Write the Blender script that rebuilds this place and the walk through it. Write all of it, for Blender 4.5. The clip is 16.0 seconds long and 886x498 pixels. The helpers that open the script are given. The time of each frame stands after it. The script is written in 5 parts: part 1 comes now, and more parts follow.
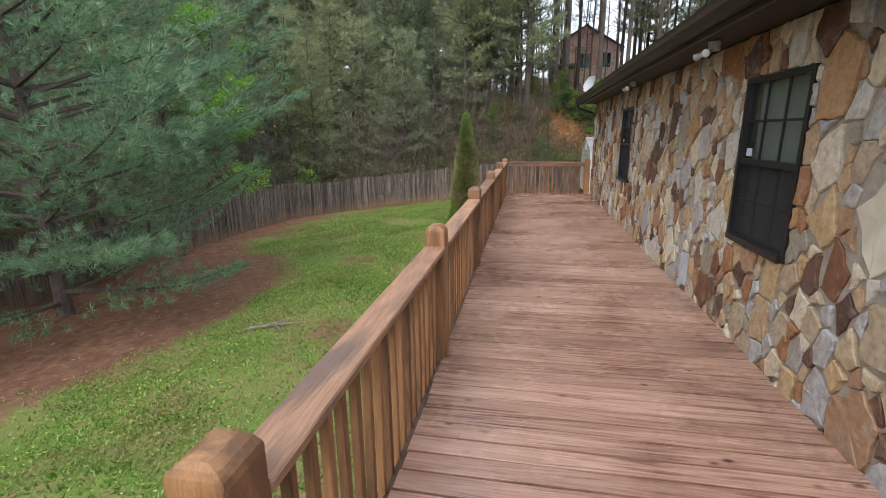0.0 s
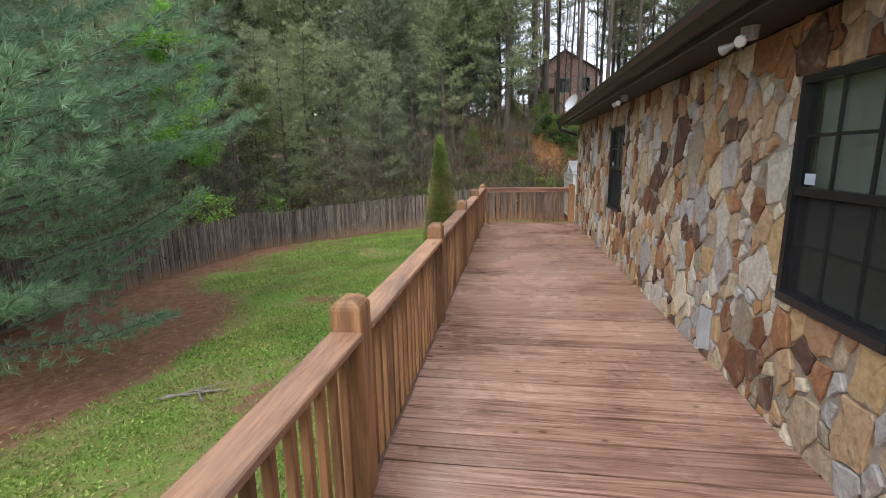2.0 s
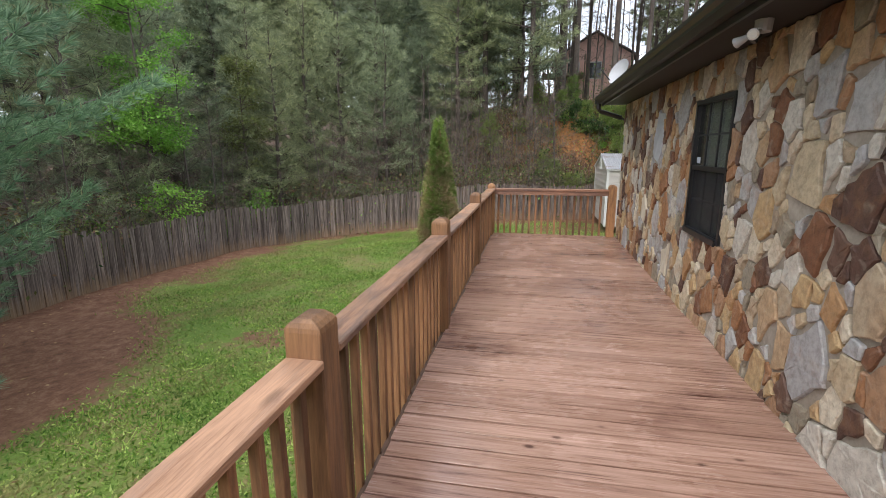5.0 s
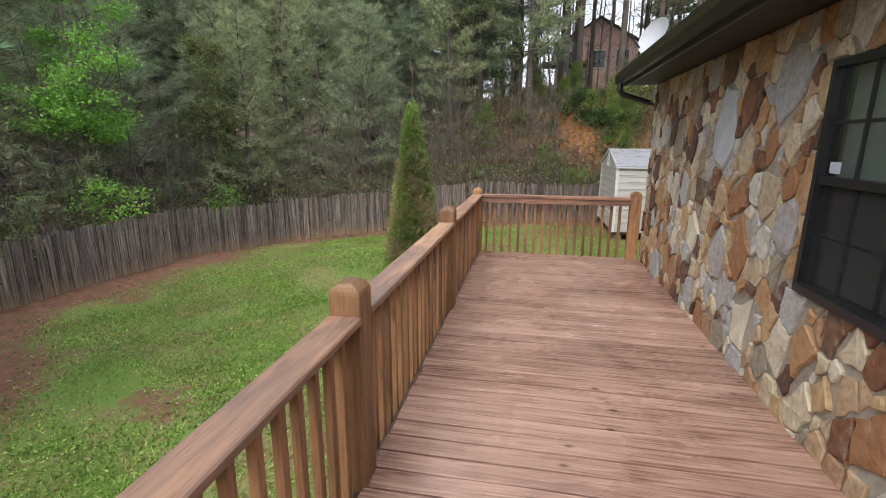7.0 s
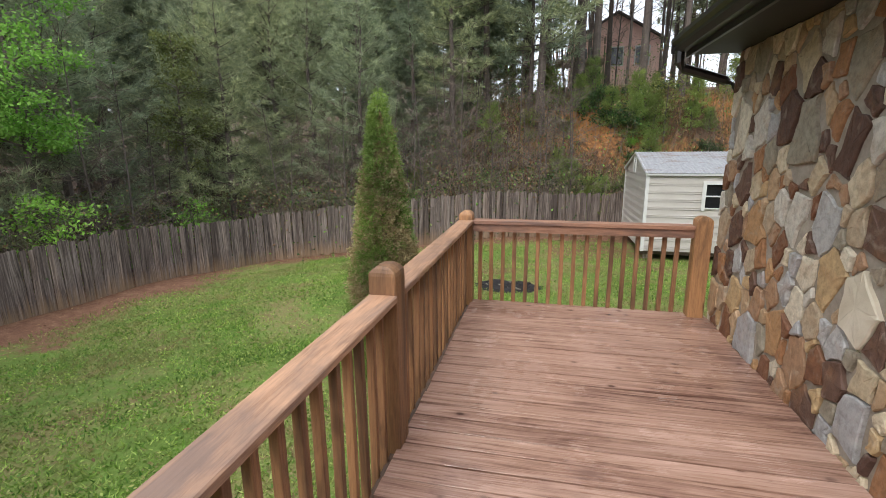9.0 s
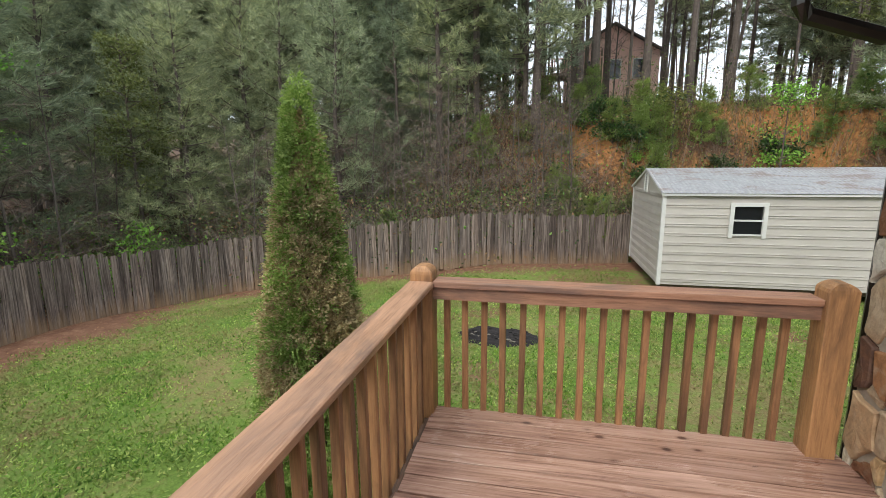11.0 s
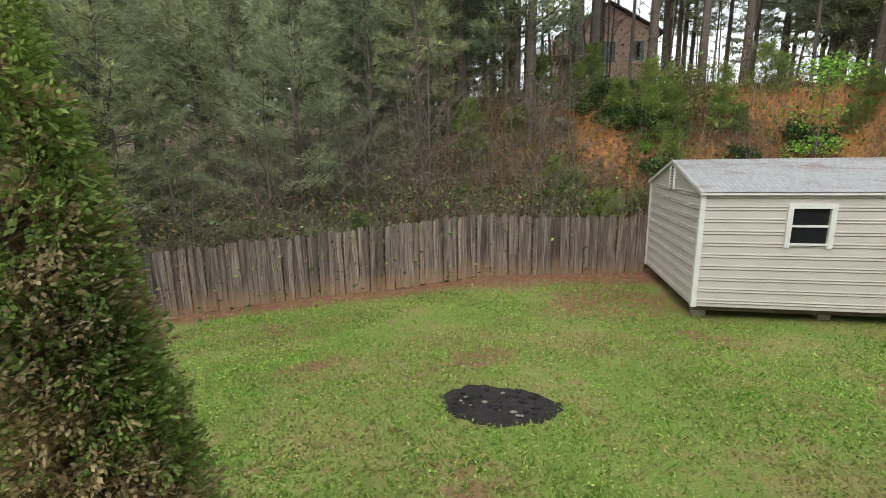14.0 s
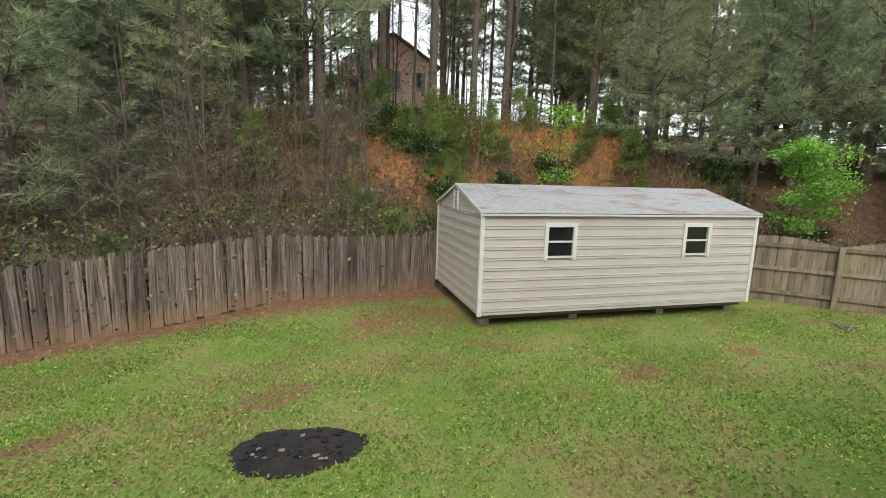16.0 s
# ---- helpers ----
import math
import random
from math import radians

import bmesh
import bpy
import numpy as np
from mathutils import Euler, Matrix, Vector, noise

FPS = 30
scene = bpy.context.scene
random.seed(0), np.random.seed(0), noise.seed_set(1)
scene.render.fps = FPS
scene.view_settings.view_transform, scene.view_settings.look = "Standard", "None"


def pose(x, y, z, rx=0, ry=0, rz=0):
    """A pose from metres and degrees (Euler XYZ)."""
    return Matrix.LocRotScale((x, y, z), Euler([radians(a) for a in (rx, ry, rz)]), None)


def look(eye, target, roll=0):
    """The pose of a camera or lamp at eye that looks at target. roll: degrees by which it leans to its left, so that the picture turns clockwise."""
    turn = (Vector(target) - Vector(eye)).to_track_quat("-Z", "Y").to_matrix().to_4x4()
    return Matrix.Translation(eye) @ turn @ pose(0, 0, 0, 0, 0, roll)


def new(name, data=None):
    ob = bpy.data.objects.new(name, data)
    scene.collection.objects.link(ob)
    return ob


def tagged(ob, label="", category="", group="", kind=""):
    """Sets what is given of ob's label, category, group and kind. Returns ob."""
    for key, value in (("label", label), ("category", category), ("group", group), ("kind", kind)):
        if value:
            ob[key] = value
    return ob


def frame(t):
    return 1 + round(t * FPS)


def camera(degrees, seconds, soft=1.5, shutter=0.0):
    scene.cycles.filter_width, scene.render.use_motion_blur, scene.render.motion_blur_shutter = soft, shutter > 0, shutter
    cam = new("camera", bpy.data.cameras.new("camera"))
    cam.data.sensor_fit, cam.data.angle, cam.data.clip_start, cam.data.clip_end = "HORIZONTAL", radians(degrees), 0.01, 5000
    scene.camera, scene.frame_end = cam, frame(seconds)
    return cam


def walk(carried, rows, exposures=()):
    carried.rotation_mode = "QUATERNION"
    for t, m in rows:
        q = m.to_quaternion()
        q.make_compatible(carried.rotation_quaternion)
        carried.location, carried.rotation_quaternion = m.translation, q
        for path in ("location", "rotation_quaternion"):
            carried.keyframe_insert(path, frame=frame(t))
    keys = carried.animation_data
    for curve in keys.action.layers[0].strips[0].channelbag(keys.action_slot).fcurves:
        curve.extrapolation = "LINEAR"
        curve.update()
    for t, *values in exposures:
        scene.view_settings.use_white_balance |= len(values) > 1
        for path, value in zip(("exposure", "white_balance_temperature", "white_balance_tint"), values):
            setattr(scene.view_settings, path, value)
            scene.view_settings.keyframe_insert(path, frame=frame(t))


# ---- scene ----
cam = camera(88.1, 16.0, soft=0.8, shutter=0.05)
PATH = [
    (0, (-0.003, -0.295, 1.664), (-0.357, 1.612, 1.174), -0.6),
    (0.5, (0.009, -0.116, 1.667), (-0.307, 1.812, 1.238), -0.8),
    (1, (0.025, 0.166, 1.669), (-0.269, 2.104, 1.273), -0.8),
    (1.5, (0.048, 0.542, 1.648), (-0.243, 2.481, 1.258), -0.8),
    (2, (0.09, 0.967, 1.644), (-0.203, 2.907, 1.254), -1.0),
    (2.5, (0.125, 1.382, 1.628), (-0.161, 3.322, 1.235), -0.7),
    (3, (0.14, 1.842, 1.605), (-0.155, 3.782, 1.215), -0.5),
    (3.5, (0.136, 2.349, 1.605), (-0.172, 4.285, 1.206), -0.4),
    (6, (0.16, 4.961, 1.634), (-0.244, 6.868, 1.188), -0.1),
    (6.5, (0.155, 5.488, 1.637), (-0.22, 7.399, 1.181), 0.2),
    (7, (0.138, 6.015, 1.632), (-0.23, 7.927, 1.174), 0.3),
    (7.5, (0.131, 6.578, 1.618), (-0.263, 8.486, 1.169), 0.3),
    (8, (0.124, 7.113, 1.611), (-0.298, 9.017, 1.167), 0.1),
    (8.5, (0.126, 7.664, 1.605), (-0.3, 9.567, 1.162), -0.3),
    (9, (0.134, 8.188, 1.603), (-0.292, 10.093, 1.168), -0.4),
    (11.5, (0.01, 10.6, 1.575), (-0.396, 12.525, 1.213), -0.4),
    (12, (-0.04, 11.05, 1.597), (-0.461, 12.968, 1.219), -0.4),
    (12.5, (-0.13, 11.44, 1.603), (-0.545, 13.36, 1.225), -0.7),
    (13, (-0.208, 11.815, 1.60), (-0.635, 13.729, 1.211), -1.1),
    (13.5, (-0.262, 12.124, 1.595), (-0.708, 14.033, 1.201), -1.1),
    (14, (-0.285, 12.387, 1.597), (-0.635, 14.315, 1.194), -0.9),
    (14.5, (-0.283, 12.518, 1.601), (-0.567, 14.457, 1.202), -0.4),
    (15, (-0.293, 12.592, 1.62), (-0.38, 14.555, 1.247), 0.4),
    (15.5, (-0.31, 12.65, 1.608), (-0.086, 14.607, 1.266), 1.2),
    (16, (-0.309, 12.69, 1.597), (0.214, 14.594, 1.277), 1.7),
]
walk(cam, [(t, look(eye, target, roll)) for t, eye, target, roll in PATH], [(0, 0.92, 6350, 10), (3.5, 0.97, 6360, 10), (7.5, 1.12, 6380, 10), (12, 1.08, 6600, 5), (16, 1.02, 6850, 6)])

# ---- sky and light: soft overcast spring daylight ----
SUN_EL, SUN_AZ = 50.0, 200.0
world = bpy.data.worlds.new("sky")
scene.world = world
world.use_nodes = True
wn = world.node_tree
sky = wn.nodes.new("ShaderNodeTexSky")
sky.sky_type, sky.sun_disc = "NISHITA", False
sky.sun_elevation, sky.sun_rotation = radians(SUN_EL), radians(SUN_AZ)
sky.air_density, sky.dust_density, sky.ozone_density = 1.0, 4.0, 1.0
grey = wn.nodes.new("ShaderNodeMixRGB")
grey.inputs[0].default_value = 0.72
grey.inputs[2].default_value = (7.6, 8.1, 8.9, 1)
wn.links.new(sky.outputs[0], grey.inputs[1])
wn.links.new(grey.outputs[0], wn.nodes["Background"].inputs[0])
wn.nodes["Background"].inputs[1].default_value = 0.12
sun = new("sun", bpy.data.lights.new("sun", "SUN"))
sun.data.energy, sun.data.angle, sun.data.color = 0.7, radians(25), (1.0, 0.97, 0.92)
az, el = radians(SUN_AZ), radians(SUN_EL)
sun.matrix_world = look((0, 0, 0), (-math.sin(az) * math.cos(el), -math.cos(az) * math.cos(el), -math.sin(el)))


# ---- materials ----
def material(name, rough=0.6, metal=0.0, spec=0.5):
    m = bpy.data.materials.new(name)
    m.use_nodes = True
    b = m.node_tree.nodes["Principled BSDF"]
    b.inputs["Roughness"].default_value = rough
    b.inputs["Metallic"].default_value = metal
    b.inputs["Specular IOR Level"].default_value = spec
    return m, m.node_tree, b


def node(nt, kind, **values):
    n = nt.nodes.new(kind)
    for key, value in values.items():
        n.inputs[key].default_value = value
    return n


def ramp(nt, fac, stops):
    r = nt.nodes.new("ShaderNodeValToRGB")
    e = r.color_ramp.elements
    while len(e) < len(stops):
        e.new(0.5)
    for k, (p, c) in zip(e, stops):
        k.position, k.color = p, (*c, 1)
    nt.links.new(fac, r.inputs[0])
    return r.outputs[0]


def mix(nt, fac, a, b, how="MIX"):
    n = nt.nodes.new("ShaderNodeMixRGB")
    n.blend_type = how
    for sock, v in zip(n.inputs, (fac, a, b)):
        if isinstance(v, (int, float)):
            sock.default_value = v
        elif isinstance(v, tuple):
            sock.default_value = (*v, 1)
        else:
            nt.links.new(v, sock)
    return n.outputs[0]


def coords(nt, stretch=(1, 1, 1), shift=True):
    """Object coordinates, stretched, and moved by each object's own random number."""
    tc = nt.nodes.new("ShaderNodeTexCoord")
    mp = nt.nodes.new("ShaderNodeMapping")
    mp.inputs["Scale"].default_value = stretch
    nt.links.new(tc.outputs["Object"], mp.inputs[0])
    if not shift:
        return mp.outputs[0]
    info = nt.nodes.new("ShaderNodeObjectInfo")
    mul = nt.nodes.new("ShaderNodeMath")
    mul.operation = "MULTIPLY"
    mul.inputs[1].default_value = 57.0
    nt.links.new(info.outputs["Random"], mul.inputs[0])
    add = nt.nodes.new("ShaderNodeVectorMath")
    nt.links.new(mp.outputs[0], add.inputs[0])
    nt.links.new(mul.outputs[0], add.inputs[1])
    return add.outputs[0]


def noisy(nt, vec, scale, detail=4, rough=0.55, twist=0.0):
    n = node(nt, "ShaderNodeTexNoise", Scale=scale, Detail=detail, Roughness=rough, Distortion=twist)
    if vec is not None:
        nt.links.new(vec, n.inputs["Vector"])
    return n.outputs[0]


def bump(nt, b, height, strength, dist=0.01):
    n = node(nt, "ShaderNodeBump", Strength=strength, Distance=dist)
    nt.links.new(height, n.inputs["Height"])
    nt.links.new(n.outputs[0], b.inputs["Normal"])


def own_random(nt):
    return nt.nodes.new("ShaderNodeObjectInfo").outputs["Random"]


def island_random(nt):
    return nt.nodes.new("ShaderNodeNewGeometry").outputs["Random Per Island"]


def wood(name, light, dark, stain, along, rough, wet=0.0, grain=0.6):
    """Weathered timber whose grain runs along axis 0, 1 or 2."""
    m, nt, b = material(name, rough)
    st = [14.0, 14.0, 14.0]
    st[along] = 0.9
    v = coords(nt, tuple(st))
    g = mix(nt, 0.5, noisy(nt, v, 2.2, 6, 0.62, 0.8), noisy(nt, v, 7.5, 5, 0.7, 0.3))
    c = ramp(nt, g, [(0.36, dark), (0.5, light), (0.64, tuple(min(1, x * 1.25) for x in light))])
    st2 = [5.0, 5.0, 5.0]
    st2[along] = 0.8
    s = noisy(nt, coords(nt, tuple(st2)), 1.1, 5, 0.65, 0.6)
    sf = ramp(nt, s, [(0.47, (0, 0, 0)), (0.64, (1, 1, 1))])
    c = mix(nt, mix(nt, 1.0, sf, (0.75, 0.75, 0.75), "MULTIPLY"), c, stain)
    r = own_random(nt)
    c = mix(nt, 1.0, c, ramp(nt, r, [(0, (0.66, 0.65, 0.66)), (0.25, (0.95, 0.93, 0.92)), (0.6, (1.02, 1.02, 1.02)), (1, (1.2, 1.2, 1.18))]), "MULTIPLY")
    kv = node(nt, "ShaderNodeTexVoronoi", Scale=1.0)
    kst = [5.2, 5.2, 5.2]
    kst[along] = 2.0
    nt.links.new(coords(nt, tuple(kst)), kv.inputs["Vector"])
    kf = ramp(nt, kv.outputs["Distance"], [(0.06, (1, 1, 1)), (0.15, (0, 0, 0))])
    c = mix(nt, mix(nt, 1.0, kf, (0.6, 0.6, 0.6), "MULTIPLY"), c, tuple(x * 0.45 for x in dark))
    nt.links.new(c, b.inputs["Base Color"])
    if wet:
        w = noisy(nt, coords(nt, (0.8, 2.5, 1)), 1.3, 3)
        rr = ramp(nt, w, [(0.35, (rough - wet,) * 3), (0.65, (rough + 0.12,) * 3)])
        nt.links.new(rr, b.inputs["Roughness"])
    bump(nt, b, g, grain, 0.007)
    return m


def deck_wood():
    """Worn stained boards: fine grain along x, knots, damp stains and wet patches that cross the boards."""
    m, nt, b = material("deck_wood", 0.4)
    fine = noisy(nt, coords(nt, (2.2, 60, 60)), 1.6, 6, 0.7, 0.6)
    rings = noisy(nt, coords(nt, (0.7, 15, 15)), 1.5, 4, 0.55, 1.8)
    g = mix(nt, 0.55, fine, rings)
    c = ramp(nt, g, [(0.32, (0.2, 0.108, 0.075)), (0.44, (0.355, 0.207, 0.148)), (0.61, (0.45, 0.278, 0.208))])
    c = mix(nt, 1.0, c, ramp(nt, own_random(nt), [(0, (0.8, 0.78, 0.78)), (0.3, (0.95, 0.93, 0.92)), (0.65, (1.02, 1.02, 1.02)), (1, (1.14, 1.15, 1.16))]), "MULTIPLY")
    kv = node(nt, "ShaderNodeTexVoronoi", Scale=1.0)
    nt.links.new(coords(nt, (4.2, 7.5, 7.5)), kv.inputs["Vector"])
    halo = ramp(nt, kv.outputs["Distance"], [(0.0, (1, 1, 1)), (0.08, (0.85, 0.85, 0.85)), (0.13, (0.25, 0.25, 0.25)), (0.2, (0, 0, 0))])
    kf = mix(nt, 1.0, halo, ramp(nt, noisy(nt, coords(nt, (1.1, 3, 3)), 1.0, 1), [(0.52, (0, 0, 0)), (0.57, (0.95, 0.95, 0.95))]), "MULTIPLY")
    c = mix(nt, kf, c, (0.07, 0.032, 0.022))
    pos = nt.nodes.new("ShaderNodeNewGeometry").outputs["Position"]

    def spread(sx, sy, scale, detail, twist):
        mp = nt.nodes.new("ShaderNodeMapping")
        mp.inputs["Scale"].default_value = (sx, sy, 1)
        nt.links.new(pos, mp.inputs[0])
        return noisy(nt, mp.outputs[0], scale, detail, 0.65, twist)
    blot = mix(nt, 0.35, spread(0.6, 1.0, 1.1, 6, 0.5), rings)
    c = mix(nt, 1.0, c, ramp(nt, blot, [(0.36, (0.44, 0.39, 0.4)), (0.44, (0.8, 0.77, 0.78)), (0.5, (1, 1, 1)), (0.62, (1.16, 1.19, 1.23))]), "MULTIPLY")
    streak = mix(nt, 0.5, fine, spread(1.3, 3.0, 1.6, 5, 0.8))
    c = mix(nt, ramp(nt, streak, [(0.585, (0, 0, 0)), (0.68, (0.65, 0.65, 0.65))]), c, (0.13, 0.066, 0.052))
    nt.links.new(c, b.inputs["Base Color"])
    wet = mix(nt, 0.25, spread(0.9, 0.8, 1.2, 4, 0.3), fine)
    nt.links.new(ramp(nt, wet, [(0.42, (0.12,) * 3), (0.52, (0.25,) * 3), (0.62, (0.48,) * 3)]), b.inputs["Roughness"])
    bump(nt, b, g, 0.35, 0.004)
    return m


DECK = deck_wood()
RAIL_Y = wood("rail_wood_y", (0.4, 0.225, 0.135), (0.25, 0.125, 0.068), (0.12, 0.085, 0.075), 1, 0.5, 0.1)
RAIL_X = wood("rail_wood_x", (0.36, 0.19, 0.12), (0.23, 0.11, 0.065), (0.12, 0.08, 0.07), 0, 0.5, 0.1)
POST = wood("post_wood", (0.36, 0.185, 0.082), (0.24, 0.115, 0.05), (0.11, 0.055, 0.03), 2, 0.55)
BALUSTER = wood("baluster_wood", (0.32, 0.16, 0.075), (0.21, 0.095, 0.045), (0.08, 0.042, 0.025), 2, 0.55)
JOIST = wood("joist_wood", (0.14, 0.08, 0.05), (0.07, 0.04, 0.025), (0.04, 0.03, 0.02), 1, 0.7)


def fence_wood():
    m, nt, b = material("fence_wood", 0.85)
    v = coords(nt, (22, 22, 0.9))
    g = noisy(nt, v, 1.6, 6, 0.65, 0.5)
    c = ramp(nt, g, [(0.32, (0.032, 0.023, 0.02)), (0.5, (0.15, 0.12, 0.105)), (0.72, (0.37, 0.32, 0.29))])
    r = own_random(nt)
    c = mix(nt, 1.0, c, ramp(nt, r, [(0, (0.38, 0.33, 0.31)), (0.3, (0.85, 0.82, 0.8)), (0.75, (1.0, 0.96, 0.94)), (1, (1.3, 1.2, 1.12))]), "MULTIPLY")
    tc = nt.nodes.new("ShaderNodeTexCoord")
    sep = nt.nodes.new("ShaderNodeSeparateXYZ")
    nt.links.new(tc.outputs["Object"], sep.inputs[0])
    mud = nt.nodes.new("ShaderNodeMath")
    mud.operation = "ADD"
    nt.links.new(sep.outputs[2], mud.inputs[0])
    nt.links.new(noisy(nt, v, 0.6, 3), mud.inputs[1])
    f = ramp(nt, mud.outputs[0], [(0.5, (0.7, 0.7, 0.7)), (0.95, (0, 0, 0))])
    c = mix(nt, f, c, (0.27, 0.17, 0.09))
    nt.links.new(c, b.inputs["Base Color"])
    bump(nt, b, g, 0.7, 0.006)
    return m


FENCE = fence_wood()
FENCE_TAN = wood("privacy_fence_wood", (0.24, 0.195, 0.135), (0.145, 0.11, 0.072), (0.1, 0.085, 0.065), 2, 0.8)


def stone_material(name, rnd):
    m, nt, b = material(name, 0.62, 0.0, 0.4)
    r = rnd(nt)
    ra = nt.nodes.new("ShaderNodeValToRGB")
    ra.color_ramp.interpolation = "CONSTANT"
    tones = [(0.64, 0.54, 0.38), (0.54, 0.38, 0.2), (0.47, 0.46, 0.44), (0.21, 0.095, 0.05), (0.68, 0.6, 0.46), (0.46, 0.27, 0.13),
             (0.42, 0.41, 0.4), (0.4, 0.24, 0.14), (0.55, 0.45, 0.3), (0.115, 0.062, 0.045), (0.48, 0.38, 0.26), (0.6, 0.56, 0.48), (0.15, 0.085, 0.06), (0.36, 0.18, 0.085), (0.32, 0.28, 0.21), (0.5, 0.35, 0.21)]
    e = ra.color_ramp.elements
    while len(e) < len(tones):
        e.new(0.5)
    for i, (k, t) in enumerate(zip(e, tones)):
        k.position, k.color = i / len(tones), (*t, 1)
    nt.links.new(r, ra.inputs[0])
    v = coords(nt, (1, 1, 1), rnd is own_random)
    big = noisy(nt, v, 3.2, 5, 0.6, 0.9)
    fine = noisy(nt, v, 22, 6, 0.68)
    c = mix(nt, ramp(nt, big, [(0.5, (0, 0, 0)), (0.7, (0.42, 0.42, 0.42))]), ra.outputs[0], (0.38, 0.19, 0.08))
    c = mix(nt, ramp(nt, noisy(nt, v, 5.5, 4, 0.6, 1.5), [(0.56, (0, 0, 0)), (0.72, (0.4, 0.4, 0.4))]), c, (0.5, 0.45, 0.37))
    c = mix(nt, 1.0, c, ramp(nt, fine, [(0.25, (0.5, 0.48, 0.45)), (0.55, (0.92, 0.91, 0.9)), (0.8, (1.1, 1.09, 1.07))]), "MULTIPLY")
    nt.links.new(c, b.inputs["Base Color"])
    h = mix(nt, 0.45, noisy(nt, v, 9, 5, 0.6), fine)
    bump(nt, b, h, 0.9, 0.018)
    return m


STONE = stone_material("field_stone", own_random)
STONE_FAR = stone_material("field_stone_joined", island_random)


def speckled(name, a, b2, scale, rough, bumpy=0.4, dist=0.01, metal=0.0, spec=0.5, c3=None):
    m, nt, b = material(name, rough, metal, spec)
    v = coords(nt, (1, 1, 1), False)
    f = mix(nt, 0.5, noisy(nt, v, scale, 6, 0.65), noisy(nt, v, scale * 0.13, 4, 0.6))
    c = ramp(nt, f, [(0.36, a), (0.64, b2)] + ([(0.72, c3)] if c3 else []))
    nt.links.new(c, b.inputs["Base Color"])
    if bumpy:
        bump(nt, b, f, bumpy, dist)
    return m


MORTAR = speckled("mortar", (0.24, 0.2, 0.155), (0.41, 0.355, 0.285), 18, 0.9, 0.8, 0.02)
BROWN = speckled("brown_painted_metal", (0.013, 0.009, 0.008), (0.021, 0.016, 0.013), 9, 0.35, 0.1, 0.004)
SOFFIT = speckled("brown_soffit", (0.01, 0.007, 0.006), (0.017, 0.012, 0.01), 7, 0.6, 0.2)
SHINGLE = speckled("roof_shingle", (0.05, 0.043, 0.038), (0.12, 0.1, 0.09), 30, 0.9, 0.8)
BLACK = speckled("black_aluminium", (0.012, 0.012, 0.013), (0.022, 0.022, 0.024), 12, 0.4, 0.1, 0.003)
BLIND = speckled("window_blind", (0.36, 0.37, 0.35), (0.45, 0.46, 0.44), 6, 0.7, 0.1)
ROOM = speckled("inner_plaster", (0.3, 0.29, 0.27), (0.36, 0.35, 0.33), 3, 0.9, 0.1)
WHITE = speckled("white_trim", (0.55, 0.54, 0.52), (0.66, 0.65, 0.63), 5, 0.45, 0.1, 0.003)
STEEL = speckled("cream_steel_siding", (0.45, 0.41, 0.375), (0.53, 0.49, 0.45), 2.2, 0.42, 0.08, 0.004)


def roof_tin():
    m, nt, b = material("weathered_roof_tin", 0.5, 0.2)
    v = coords(nt, (0.55, 1.6, 1.6), False)
    c = ramp(nt, noisy(nt, coords(nt, (1, 1, 1), False), 14, 5), [(0.3, (0.27, 0.27, 0.285)), (0.7, (0.42, 0.42, 0.435))])
    f = ramp(nt, noisy(nt, v, 1.5, 6, 0.72, 0.8), [(0.51, (0, 0, 0)), (0.58, (0.85, 0.85, 0.85))])
    nt.links.new(mix(nt, f, c, (0.24, 0.19, 0.17)), b.inputs["Base Color"])
    return m


TIN = roof_tin()
SKID = speckled("skid_timber", (0.09, 0.06, 0.045), (0.18, 0.13, 0.1), 8, 0.85, 0.5)
DISH = speckled("grey_dish", (0.4, 0.4, 0.41), (0.5, 0.5, 0.51), 4, 0.4, 0.05, 0.002)
BARK = speckled("pine_bark", (0.055, 0.042, 0.036), (0.15, 0.118, 0.1), 12, 0.95, 1.0, 0.03)
TWIG = speckled("bare_twigs", (0.13, 0.095, 0.072), (0.27, 0.21, 0.165), 3, 0.95, 0)
ASH = speckled("fire_ash", (0.012, 0.011, 0.011), (0.035, 0.03, 0.03), 20, 0.95, 1.0, 0.03, 0, 0.3, (0.12, 0.1, 0.095))
STICK = speckled("grey_branch", (0.14, 0.12, 0.095), (0.28, 0.25, 0.21), 14, 0.9, 0.4)
BRICK = speckled("pinkish_brick", (0.68, 0.42, 0.36), (0.78, 0.53, 0.46), 4, 0.9, 0.2)
STICKER = speckled("sticker", (0.45, 0.5, 0.6), (0.6, 0.64, 0.7), 40, 0.4, 0)



